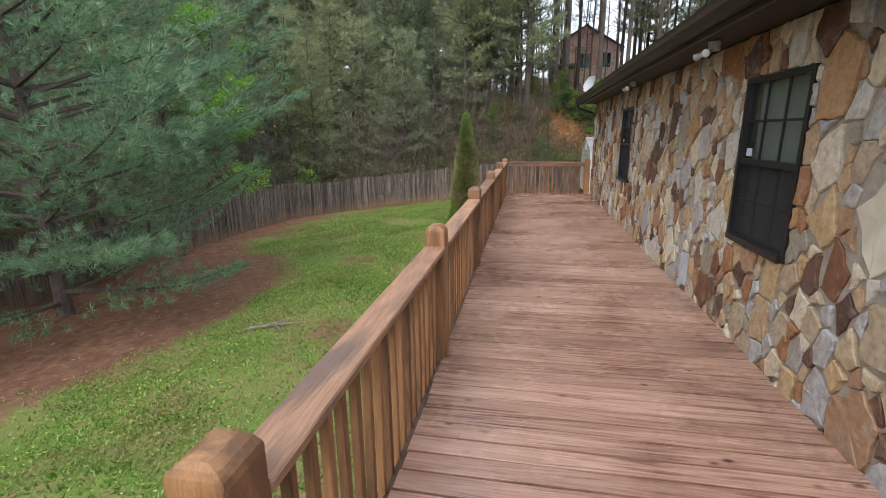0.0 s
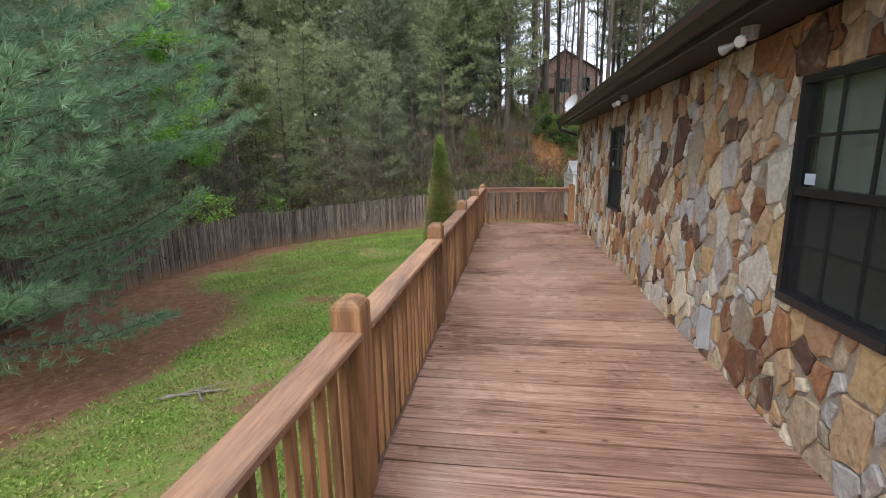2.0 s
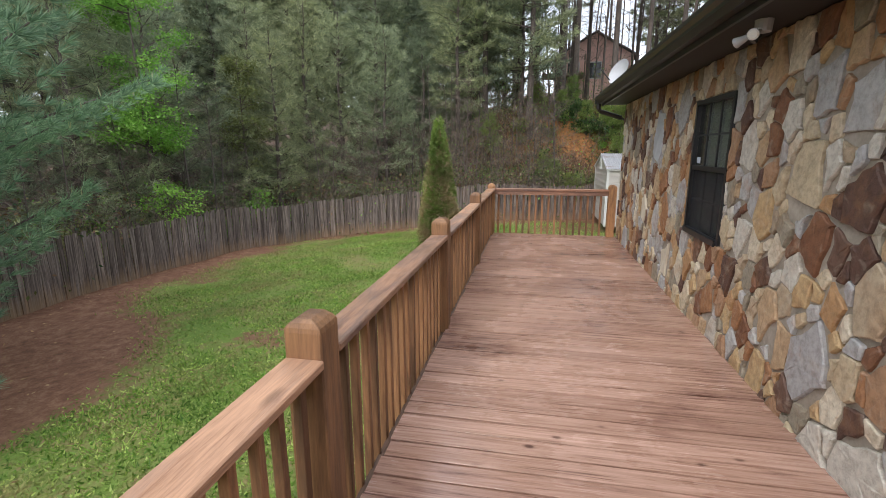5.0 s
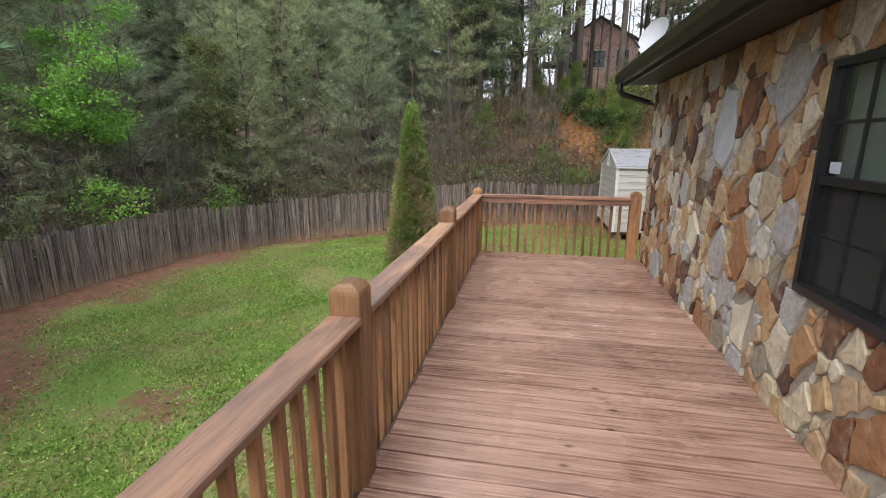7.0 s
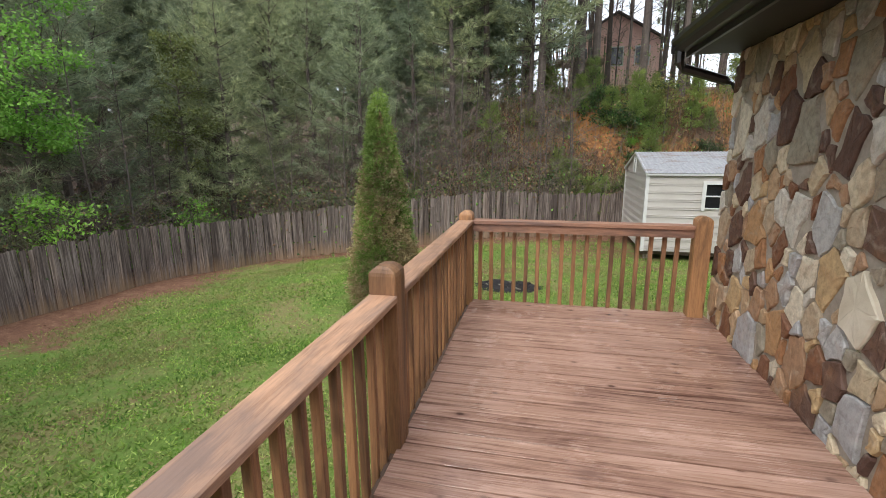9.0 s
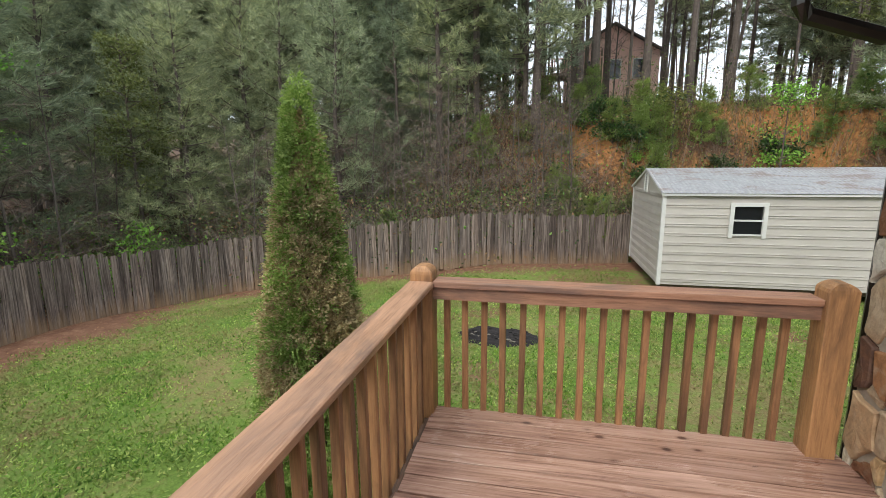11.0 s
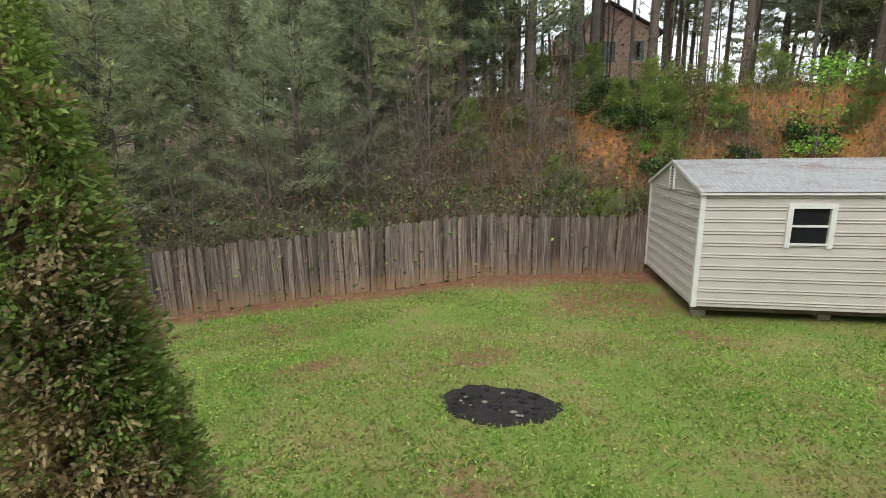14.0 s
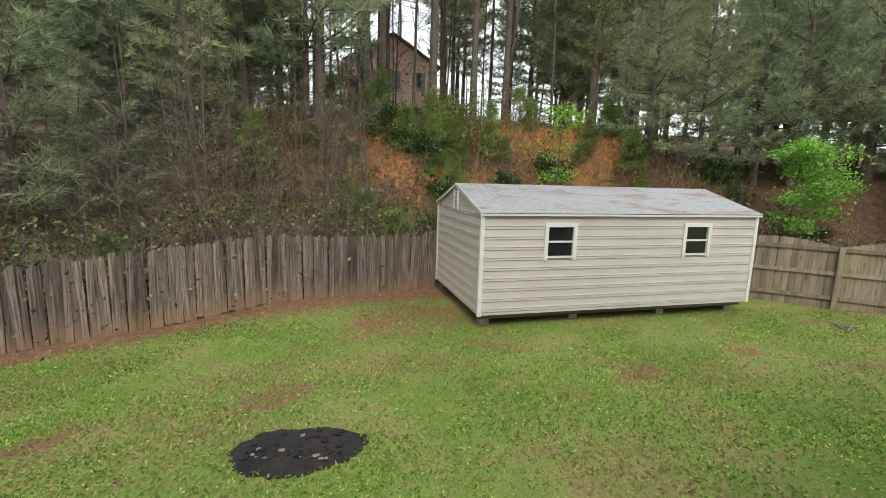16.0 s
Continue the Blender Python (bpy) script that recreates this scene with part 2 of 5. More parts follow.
def sheet(name, tint, body, share):
    """A thin clear sheet: straight see-through with a tint, a share of its own surface, and a sheen by Fresnel."""
    m, nt, b = material(name, 0.03)
    b.inputs["Base Color"].default_value = (*body, 1)
    clear = node(nt, "ShaderNodeBsdfTransparent", Color=(*tint, 1))
    fres = node(nt, "ShaderNodeLayerWeight", Blend=0.12)
    add = nt.nodes.new("ShaderNodeMath")
    add.operation, add.use_clamp = "ADD", True
    add.inputs[1].default_value = share
    nt.links.new(fres.outputs["Facing"], add.inputs[0])
    ms = nt.nodes.new("ShaderNodeMixShader")
    nt.links.new(add.outputs[0], ms.inputs[0])
    nt.links.new(clear.outputs[0], ms.inputs[1])
    gl = node(nt, "ShaderNodeBsdfGlossy", Roughness=0.04)
    nt.links.new((b if share else gl).outputs[0], ms.inputs[2])
    nt.links.new(ms.outputs[0], nt.nodes["Material Output"].inputs[0])
    if share:
        b.inputs["Roughness"].default_value = 0.7
    return m


GLASS = sheet("window_glass", (0.82, 0.85, 0.83), (0.02, 0.02, 0.02), 0.0)
SCREEN = sheet("insect_screen", (0.8, 0.8, 0.8), (0.03, 0.03, 0.032), 0.12)
# opaque panes: the unlit room behind them is put into their dark colour
SHADED, _nt, _b = material("dark_interior_pane", 0.06)
_b.inputs["Base Color"].default_value = (0.012, 0.013, 0.015, 1)
m_lens, _nt, _b = material("lamp_glass", 0.15)
_b.inputs["Base Color"].default_value = (0.75, 0.74, 0.7, 1)
LAMPGLASS = m_lens


def leafy(name, a, b2, c3, trans=0.25, rough=0.6, faded=None):
    m, nt, b = material(name, rough, 0, 0.3)
    r = island_random(nt)
    o = own_random(nt)
    c = ramp(nt, r, [(0, a), (0.55, b2), (1, c3)])
    v = coords(nt, (1, 1, 1), True)
    c = mix(nt, 1.0, c, ramp(nt, noisy(nt, v, 0.8, 3), [(0.3, (0.7, 0.7, 0.7)), (0.7, (1.35, 1.32, 1.2))]), "MULTIPLY")
    c = mix(nt, 1.0, c, ramp(nt, o, [(0, (0.85, 0.9, 0.95)), (1, (1.15, 1.1, 0.95))]), "MULTIPLY")
    if faded:
        f = mix(nt, 0.5, noisy(nt, v, 0.42, 5, 0.65), noisy(nt, v, 1.9, 4, 0.6))
        c = mix(nt, ramp(nt, f, [(0.47, (0, 0, 0)), (0.6, (0.85, 0.85, 0.85))]), c, faded)
    nt.links.new(c, b.inputs["Base Color"])
    t = node(nt, "ShaderNodeBsdfTranslucent")
    nt.links.new(c, t.inputs[0])
    ms = node(nt, "ShaderNodeMixShader", Fac=trans)
    nt.links.new(b.outputs[0], ms.inputs[1])
    nt.links.new(t.outputs[0], ms.inputs[2])
    nt.links.new(ms.outputs[0], nt.nodes["Material Output"].inputs[0])
    return m


NEEDLE_BLUE = leafy("white_pine_needles", (0.11, 0.2, 0.135), (0.2, 0.33, 0.23), (0.35, 0.5, 0.37), 0.42)
NEEDLE = leafy("forest_pine_needles", (0.18, 0.22, 0.145), (0.31, 0.355, 0.235), (0.46, 0.51, 0.36), 0.5)
NEEDLE_YOUNG = leafy("young_pine_needles", (0.13, 0.19, 0.05), (0.21, 0.29, 0.08), (0.3, 0.38, 0.13), 0.4)
SPRING = leafy("spring_leaves", (0.14, 0.32, 0.05), (0.23, 0.45, 0.085), (0.34, 0.56, 0.14), 0.45)
SHRUB = leafy("shrub_leaves", (0.1, 0.12, 0.035), (0.18, 0.2, 0.065), (0.29, 0.31, 0.12), 0.4)
DARKLEAF = leafy("laurel_leaves", (0.015, 0.045, 0.012), (0.035, 0.08, 0.02), (0.06, 0.12, 0.03), 0.2, 0.4)
THUJA = leafy("arborvitae_green", (0.14, 0.23, 0.05), (0.24, 0.35, 0.085), (0.4, 0.49, 0.17), 0.45)
THUJA_DRY = leafy("arborvitae_dry", (0.29, 0.21, 0.12), (0.45, 0.35, 0.2), (0.58, 0.51, 0.31), 0.45)
CANDLE = leafy("pine_candles", (0.3, 0.33, 0.2), (0.4, 0.42, 0.28), (0.5, 0.5, 0.36), 0.2)
DRYLEAF = leafy("dry_leaves", (0.17, 0.09, 0.045), (0.28, 0.16, 0.08), (0.38, 0.26, 0.15), 0.2)
GRASS = leafy("grass_blades", (0.065, 0.155, 0.028), (0.19, 0.335, 0.06), (0.43, 0.54, 0.18), 0.42, 0.5, (0.36, 0.29, 0.14))


def ground_material():
    m, nt, b = material("yard_ground", 0.95, 0, 0.2)
    v = coords(nt, (1, 1, 1), False)
    f1, f2, f3 = noisy(nt, v, 0.7, 5, 0.6), noisy(nt, v, 34, 5, 0.7), noisy(nt, v, 6, 4, 0.6)
    green = ramp(nt, mix(nt, 0.35, f2, f1), [(0.3, (0.075, 0.12, 0.022)), (0.5, (0.15, 0.225, 0.045)), (0.72, (0.24, 0.31, 0.085))])
    dry = ramp(nt, f2, [(0.3, (0.13, 0.11, 0.04)), (0.7, (0.33, 0.28, 0.12))])
    g = mix(nt, ramp(nt, mix(nt, 0.4, f1, f3), [(0.45, (0, 0, 0)), (0.58, (0.9, 0.9, 0.9))]), green, dry)
    soil = ramp(nt, mix(nt, 0.5, f2, f3), [(0.3, (0.075, 0.034, 0.022)), (0.5, (0.185, 0.092, 0.056)), (0.7, (0.31, 0.19, 0.12))])
    duff = ramp(nt, mix(nt, 0.5, f2, f3), [(0.35, (0.035, 0.022, 0.014)), (0.55, (0.1, 0.058, 0.034)), (0.7, (0.2, 0.125, 0.075))])
    clay = ramp(nt, mix(nt, 0.6, f2, f3), [(0.35, (0.2, 0.085, 0.03)), (0.65, (0.42, 0.2, 0.075))])

    def layer(name, base, top, soft):
        a = nt.nodes.new("ShaderNodeAttribute")
        a.attribute_name = name
        s = nt.nodes.new("ShaderNodeMath")
        s.operation = "ADD"
        nt.links.new(a.outputs["Fac"], s.inputs[0])
        k = ramp(nt, mix(nt, 0.5, f3, mix(nt, 0.5, f2, f1)), [(0.36, (0, 0, 0)), (0.62, (soft, soft, soft))])
        nt.links.new(k, s.inputs[1])
        return mix(nt, ramp(nt, s.outputs[0], [(0.55, (0, 0, 0)), (0.95, (1, 1, 1))]), base, top)
    c = layer("soil", g, soil, 0.75)
    c = layer("woods", c, duff, 0.35)
    c = layer("clay", c, clay, 0.5)
    nt.links.new(c, b.inputs["Base Color"])
    bump(nt, b, mix(nt, 0.5, f2, f3), 0.8, 0.04)
    return m


GROUND = ground_material()


# ---- small builders ----
def link_mesh(name, me, mat, parent=None, label=""):
    if mat is not None and not me.materials:
        me.materials.append(mat)
    ob = new(name, me)
    if parent is not None:
        ob.parent = parent
    if label:
        tagged(ob, label)
    return ob


def part(name, bm, mat, parent=None, label=""):
    me = bpy.data.meshes.new(name)
    bm.normal_update()
    bm.to_mesh(me)
    bm.free()
    return link_mesh(name, me, mat, parent, label)


def box(bm, x0, x1, y0, y1, z0, z1, bevel=0.0):
    r = bmesh.ops.create_cube(bm, size=1.0, matrix=Matrix.LocRotScale(((x0 + x1) / 2, (y0 + y1) / 2, (z0 + z1) / 2), None, (x1 - x0, y1 - y0, z1 - z0)))
    if bevel:
        ed = list({e for v in r["verts"] for e in v.link_edges})
        bmesh.ops.bevel(bm, geom=ed, offset=bevel, segments=1, affect="EDGES", profile=0.5)
    return bm


def boxed(*a, bevel=0.0):
    return box(bmesh.new(), *a, bevel=bevel)


def box_mesh(name, mat, *a, bevel=0.0):
    me = bpy.data.meshes.new(name)
    bm = boxed(*a, bevel=bevel)
    bm.to_mesh(me)
    bm.free()
    me.materials.append(mat)
    return me


def tube(bm, points, radii, sides=8, cap=True):
    """A tapered tube through the points."""
    rings = []
    pts = [Vector(p) for p in points]
    for i, p in enumerate(pts):
        d = (pts[min(i + 1, len(pts) - 1)] - pts[max(i - 1, 0)]).normalized()
        a = d.orthogonal().normalized() if abs(d.z) < 0.9 else Vector((1, 0, 0)).cross(d).normalized()
        c = d.cross(a)
        rings.append([bm.verts.new(p + radii[i] * (math.cos(2 * math.pi * k / sides) * a + math.sin(2 * math.pi * k / sides) * c)) for k in range(sides)])
    for r0, r1 in zip(rings, rings[1:]):
        for k in range(sides):
            bm.faces.new((r0[k], r0[(k + 1) % sides], r1[(k + 1) % sides], r1[k]))
    if cap:
        bm.faces.new(rings[-1])
        bm.faces.new(rings[0][::-1])
    return bm


def tri_mesh(name, tris, mats, index=None):
    """A mesh of loose triangles from an array n x 3 x 3."""
    n = len(tris)
    me = bpy.data.meshes.new(name)
    me.vertices.add(3 * n)
    me.vertices.foreach_set("co", np.ascontiguousarray(tris, dtype=np.float32).ravel())
    me.loops.add(3 * n)
    me.loops.foreach_set("vertex_index", np.arange(3 * n, dtype=np.int32))
    me.polygons.add(n)
    me.polygons.foreach_set("loop_start", np.arange(0, 3 * n, 3, dtype=np.int32))
    me.polygons.foreach_set("loop_total", np.full(n, 3, dtype=np.int32))
    for m in mats:
        me.materials.append(m)
    if index is not None:
        me.polygons.foreach_set("material_index", np.asarray(index, dtype=np.int32))
    me.update()
    return me


def quad_mesh(name, quads, mats, index=None):
    n = len(quads)
    me = bpy.data.meshes.new(name)
    me.vertices.add(4 * n)
    me.vertices.foreach_set("co", np.ascontiguousarray(quads, dtype=np.float32).ravel())
    me.loops.add(4 * n)
    me.loops.foreach_set("vertex_index", np.arange(4 * n, dtype=np.int32))
    me.polygons.add(n)
    me.polygons.foreach_set("loop_start", np.arange(0, 4 * n, 4, dtype=np.int32))
    me.polygons.foreach_set("loop_total", np.full(n, 4, dtype=np.int32))
    for m in mats:
        me.materials.append(m)
    if index is not None:
        me.polygons.foreach_set("material_index", np.asarray(index, dtype=np.int32))
    me.update()
    return me


def unit(a):
    return a / np.maximum(np.linalg.norm(a, axis=-1, keepdims=True), 1e-6)


def needles(rng, p, d, count, length, width, spread):
    """Tufts of thin needles at p that fan out round the directions d."""
    n = len(p)
    dirs = unit(unit(d)[:, None, :] + spread * rng.normal(size=(n, count, 3)))
    side = unit(np.cross(dirs, rng.normal(size=(n, count, 3))))
    ln = length * rng.uniform(0.7, 1.15, size=(n, count, 1))
    base = p[:, None, :] + dirs * 0.02
    return np.stack([base - side * width / 2, base + side * width / 2, base + dirs * ln], axis=2).reshape(-1, 3, 3)


def leaves(rng, p, size, up=0.5):
    """Small folded-flat leaves as diamonds at p, turned at random."""
    n = len(p)
    nrm = unit(rng.normal(size=(n, 3)) + np.array([0, 0, up * 2]))
    a = unit(np.cross(nrm, rng.normal(size=(n, 3))))
    b = np.cross(nrm, a)
    s = size * rng.uniform(0.6, 1.3, size=(n, 1))
    return np.stack([p - a * s, p + b * s * 0.55, p + a * s, p - b * s * 0.55], axis=1)


def smooth(t):
    t = np.clip(t, 0, 1)
    return t * t * (3 - 2 * t)


# ---- terrain ----
FENCE_LINE = [(-10.6, -6), (-10.4, 4), (-10.2, 14.5), (-9.6, 18.6), (-8.3, 21.1), (-5.1, 21.95), (-3.1, 22.4), (-1.1, 23.3), (1, 23.8), (2.6, 24.1)]


def wave(x, y, k, s):
    return np.sin(x * k + 1.3 * s + 1.7 * np.sin(y * k * 0.7 + s)) * np.cos(y * k * 0.9 + 0.7 * s)


def fence_y(x):
    return np.interp(x, [-8.3, -5.1, -3.1, -1.1, 1, 2.6, 9.5, 12.5, 17], [21.1, 21.95, 22.4, 23.3, 23.8, 24.1, 24.4, 20.5, 16.5])


def ground_z(x, y):
    x, y = np.asarray(x, float), np.asarray(y, float)
    z = -1.15 - 0.62 * smooth((-1.0 - x) / 8.5) - 0.2 * smooth((y - 17) / 4)
    beyond = y - (fence_y(x) + 1.0)
    right = smooth((x + 7.5) / 7.0) * (1 - 0.45 * smooth((x - 9.5) / 4))
    steep = 5.0 * smooth(beyond / 5.4) + 0.12 * np.maximum(beyond - 5, 0)
    gentle = 0.13 * np.maximum(beyond, 0)
    up = np.where(x > -9, right * steep + (1 - right) * gentle, np.maximum(gentle, 0.0))
    left = 0.06 * np.maximum(-11.5 - x, 0)
    z = z + np.minimum(np.maximum(up, left), 16)
    rough = smooth(beyond / 2)
    return z + 0.03 * wave(x, y, 1.1, 0) + rough * (0.25 * wave(x, y, 0.9, 2) + 0.1 * wave(x, y, 2.3, 5))


def soil_mask(x, y):
    """1 where the yard is bare earth."""
    near_left = 1 - smooth((x - (-9.75 + 0.5 * np.sin(0.8 * y) + 0.5 * wave(x, y, 1.4, 2))) / 2.2)
    d_rear = fence_y(x) - y
    near_rear = np.where(x > -9, 0.85 * (1 - smooth((d_rear - 0.15) / (1.1 + 0.5 * smooth((x + 3) / 3)))), 0)
    pine = 1 - smooth((np.hypot((x + 8.8) / 1.0, (y - 7.0) / 1.35) - 2.9) / 1.3)
    shed = 0.45 * (1 - smooth((np.hypot((x - 1.6) / 1.6, (y - 21.6) / 1.5) - 0.5) / 0.8))
    patch = 0.5 * smooth((wave(x, y, 0.8, 3) * wave(x, y, 1.7, 1) - 0.35) / 0.25)
    return np.clip(np.maximum.reduce([near_left, near_rear, pine, shed, patch]), 0, 1)


def build_ground():
    grow = np.cumsum(1.2 * 1.22 ** np.arange(22))
    xs = np.concatenate([-12 - grow[::-1], np.arange(-12, 16, 0.28), 16 + grow])
    ys = np.concatenate([-4 - grow[::-1], np.arange(-4, 36, 0.28), 36 + grow])
    X, Y = np.meshgrid(xs, ys)
    Z = ground_z(X, Y)
    nx, ny = len(xs), len(ys)
    i = np.arange(nx * ny).reshape(ny, nx)
    quads = np.stack([i[:-1, :-1], i[:-1, 1:], i[1:, 1:], i[1:, :-1]], axis=-1).reshape(-1, 4)
    me = bpy.data.meshes.new("ground")
    me.vertices.add(nx * ny)
    me.vertices.foreach_set("co", np.stack([X, Y, Z], -1).astype(np.float32).ravel())
    n = len(quads)
    me.loops.add(4 * n)
    me.loops.foreach_set("vertex_index", quads.astype(np.int32).ravel())
    me.polygons.add(n)
    me.polygons.foreach_set("loop_start", np.arange(0, 4 * n, 4, dtype=np.int32))
    me.polygons.foreach_set("loop_total", np.full(n, 4, dtype=np.int32))
    me.polygons.foreach_set("use_smooth", np.ones(n, dtype=bool))
    beyond = Y - fence_y(X)
    woods = np.maximum.reduce([smooth((beyond - 0.2) / 0.8) * (X > -9.5), smooth((-10.3 - X) / 0.8), smooth((beyond) / 1.0) * (X > 9)])
    clay = smooth((beyond - 2.2) / 1) * (1 - smooth((beyond - 6.0) / 1.2)) * smooth((X + 2.5) / 3) * (1 - smooth((X - 11.5) / 2)) * np.clip(0.5 + 0.8 * wave(X, Y, 0.7, 4), 0, 1)
    for name, val in (("soil", soil_mask(X, Y)), ("woods", woods), ("clay", clay)):
        a = me.attributes.new(name, "FLOAT", "POINT")
        a.data.foreach_set("value", val.astype(np.float32).ravel())
    me.update()
    tagged(link_mesh("ground", me, GROUND), "green spring lawn with bare red earth and wooded bank", "ground", kind="structure")


build_ground()

# ---- stone house wall, x = 1.70, with two window openings ----
WX, WTOP, Y0, Y1 = 1.70, 2.37, -4.0, 12.75
WINDOWS = [(3.0, 3.89, 0.81, 2.04), (8.05, 8.94, 0.82, 2.05)]


def house_shell():
    bm = bmesh.new()
    edges = [Y0] + [v for w in WINDOWS for v in w[:2]] + [Y1]
    for a, b in zip(edges[::2], edges[1::2]):
        box(bm, WX, WX + 0.22, a, b, -1.6, WTOP)
    for a, b, z0, z1 in WINDOWS:
        box(bm, WX, WX + 0.22, a, b, -1.6, z0)
        box(bm, WX, WX + 0.22, a, b, z1, WTOP)
    wall = tagged(part("wall_west", bm, MORTAR), "mortar backing of a field stone house wall", "wall", kind="structure")
    bm = boxed(WX + 0.22, 9.0, Y1 - 0.22, Y1, -1.6, WTOP)
    tagged(part("wall_north", bm, MORTAR), "plain end wall of the house", "wall", kind="structure")
    bm = boxed(WX + 0.22, 9.0, Y0, Y0 + 0.2, -1.6, WTOP)
    tagged(part("wall_south", bm, MORTAR), "plain end wall of the house", "wall", kind="structure")
    bm = boxed(9.0, 9.2, Y0, Y1, -1.6, WTOP)
    tagged(part("wall_east", bm, MORTAR), "plain rear wall of the house", "wall", kind="structure")
    tagged(part("floor", boxed(WX + 0.22, 9.0, Y0 + 0.2, Y1 - 0.22, -0.1, 0.0), ROOM), "dim plain floor inside the house", "floor", kind="structure")
    tagged(part("ceiling", boxed(WX + 0.22, 9.0, Y0 + 0.2, Y1 - 0.22, 2.3, 2.36), ROOM), "plain ceiling inside the house", "ceiling", kind="structure")
    return wall


WALL = house_shell()


def roof():
    top = new("roof")
    tagged(top, "low shingled roof with dark brown eaves", "roof", kind="structure")
    ex, z = 1.28, 2.40
    bm = bmesh.new()
    prof = [(ex, z + 0.1), (5.3, z + 1.55), (9.6, z + 0.1), (9.6, z + 0.02), (5.3, z + 1.45), (ex, z + 0.02)]
    ya, yb = Y0 - 0.3, Y1 + 0.08
    f0 = [bm.verts.new((px, ya, pz)) for px, pz in prof]
    f1 = [bm.verts.new((px, yb, pz)) for px, pz in prof]
    bm.faces.new(f0)
    bm.faces.new(f1[::-1])
    for k in range(6):
        bm.faces.new((f0[k], f1[k], f1[(k + 1) % 6], f0[(k + 1) % 6]))
    bmesh.ops.recalc_face_normals(bm, faces=bm.faces)
    part("shingles", bm, SHINGLE, top)
    part("soffit", boxed(ex + 0.03, WX + 0.1, ya, yb - 0.02, WTOP, WTOP + 0.02), SOFFIT, top)
    part("fascia", boxed(ex + 0.006, ex + 0.03, ya, yb - 0.01, WTOP - 0.02, WTOP + 0.13), BROWN, top)
    bm = bmesh.new()
    v = [bm.verts.new(c) for c in ((WX, yb - 0.05, WTOP + 0.02), (5.3, yb - 0.05, WTOP + 1.45), (9.2, yb - 0.05, WTOP + 0.02))]
    w = [bm.verts.new((c.co.x, yb - 0.3, c.co.z)) for c in v]
    bm.faces.new(v)
    bm.faces.new(w[::-1])
    for k in range(3):
        bm.faces.new((v[k], v[(k + 1) % 3], w[(k + 1) % 3], w[k]))
    bmesh.ops.recalc_face_normals(bm, faces=bm.faces)
    part("gable", bm, SOFFIT, top)
    # K-style gutter
    g = new("gutter")
    tagged(g, "dark brown metal gutter along the eave", "gutter")
    bm = bmesh.new()
    out = [(ex, 2.39), (ex - 0.06, 2.39), (ex - 0.085, 2.43), (ex - 0.085, 2.455), (ex - 0.115, 2.475), (ex - 0.115, 2.51),
           (ex - 0.105, 2.51), (ex - 0.105, 2.48), (ex - 0.075, 2.46), (ex - 0.075, 2.435), (ex - 0.055, 2.4), (ex, 2.4)]
    a = [bm.verts.new((px, ya, pz)) for px, pz in out]
    b = [bm.verts.new((px, yb + 0.03, pz)) for px, pz in out]
    for k in range(len(out)):
        bm.faces.new((a[k], b[k], b[(k + 1) % len(out)], a[(k + 1) % len(out)]))
    bmesh.ops.recalc_face_normals(bm, faces=bm.faces)
    part("trough", bm, BROWN, g)
    part("end_cap", boxed(ex - 0.11, ex, yb + 0.031, yb + 0.036, 2.39, 2.51), BROWN, g)
    bm = bmesh.new()
    tube(bm, [(1.23, 12.79, 2.40), (1.23, 12.79, 2.31), (1.27, 12.8, 2.26), (1.62, 12.82, 2.15), (1.72, 12.82, 2.1), (1.76, 12.82, 1.95), (1.76, 12.82, -1.1)], [0.04] * 7, 8)
    part("downspout", bm, BROWN, g)


roof()


def window(name, w):
    a, b, z0, z1 = w
    top = new(name)
    tagged(top, "black framed sash window with grilles and insect screen", "window", kind="structure")
    x = WX - 0.024
    fw = 0.03
    bm = bmesh.new()
    box(bm, x, x + 0.09, a - 0.01, a + fw, z0 - 0.01, z1 + 0.01)
    box(bm, x, x + 0.09, b - fw, b + 0.01, z0 - 0.01, z1 + 0.01)
    box(bm, x, x + 0.09, a + fw, b - fw, z1 - fw, z1 + 0.01)
    box(bm, x - 0.02, x + 0.09, a + fw, b - fw, z0 - 0.02, z0 + fw)
    part("window_frame", bm, BLACK, top)
    zm = z0 + 0.5 * (z1 - z0)
    part("meeting_rail", boxed(x + 0.008, x + 0.07, a + fw, b - fw, zm - 0.022, zm + 0.022), BLACK, top)
    for lo, hi, dx in ((z0 + fw, zm - 0.022, 0.04), (zm + 0.022, z1 - fw, 0.02)):
        for k in (1, 2):
            y = a + fw + (b - a - 2 * fw) * k / 3
            part("muntin", boxed(x + dx, x + dx + 0.014, y - 0.009, y + 0.009, lo, hi), BLACK, top)
        zc = (lo + hi) / 2
        part("muntin", boxed(x + dx + 0.002, x + dx + 0.012, a + fw, b - fw, zc - 0.009, zc + 0.009), BLACK, top)
        p = part("pane", boxed(x + dx + 0.016, x + dx + 0.02, a + fw, b - fw, lo, hi), GLASS, top)
        p.visible_shadow = False
    p = part("insect_screen", boxed(x + 0.028, x + 0.03, a + fw, b - fw, z0 + fw, zm - 0.022), SCREEN, top, "dark insect screen")
    p.visible_shadow = False
    part("blind", boxed(x + 0.11, x + 0.118, a + 0.02, b - 0.02, z0 + 0.02, z1 - 0.02), BLIND, top, "drawn grey blind behind the glass")
    part("sticker", boxed(x + 0.0335, x + 0.0355, b - fw - 0.13, b - fw - 0.04, zm + 0.04, zm + 0.1), STICKER, top, "small white and blue sticker")


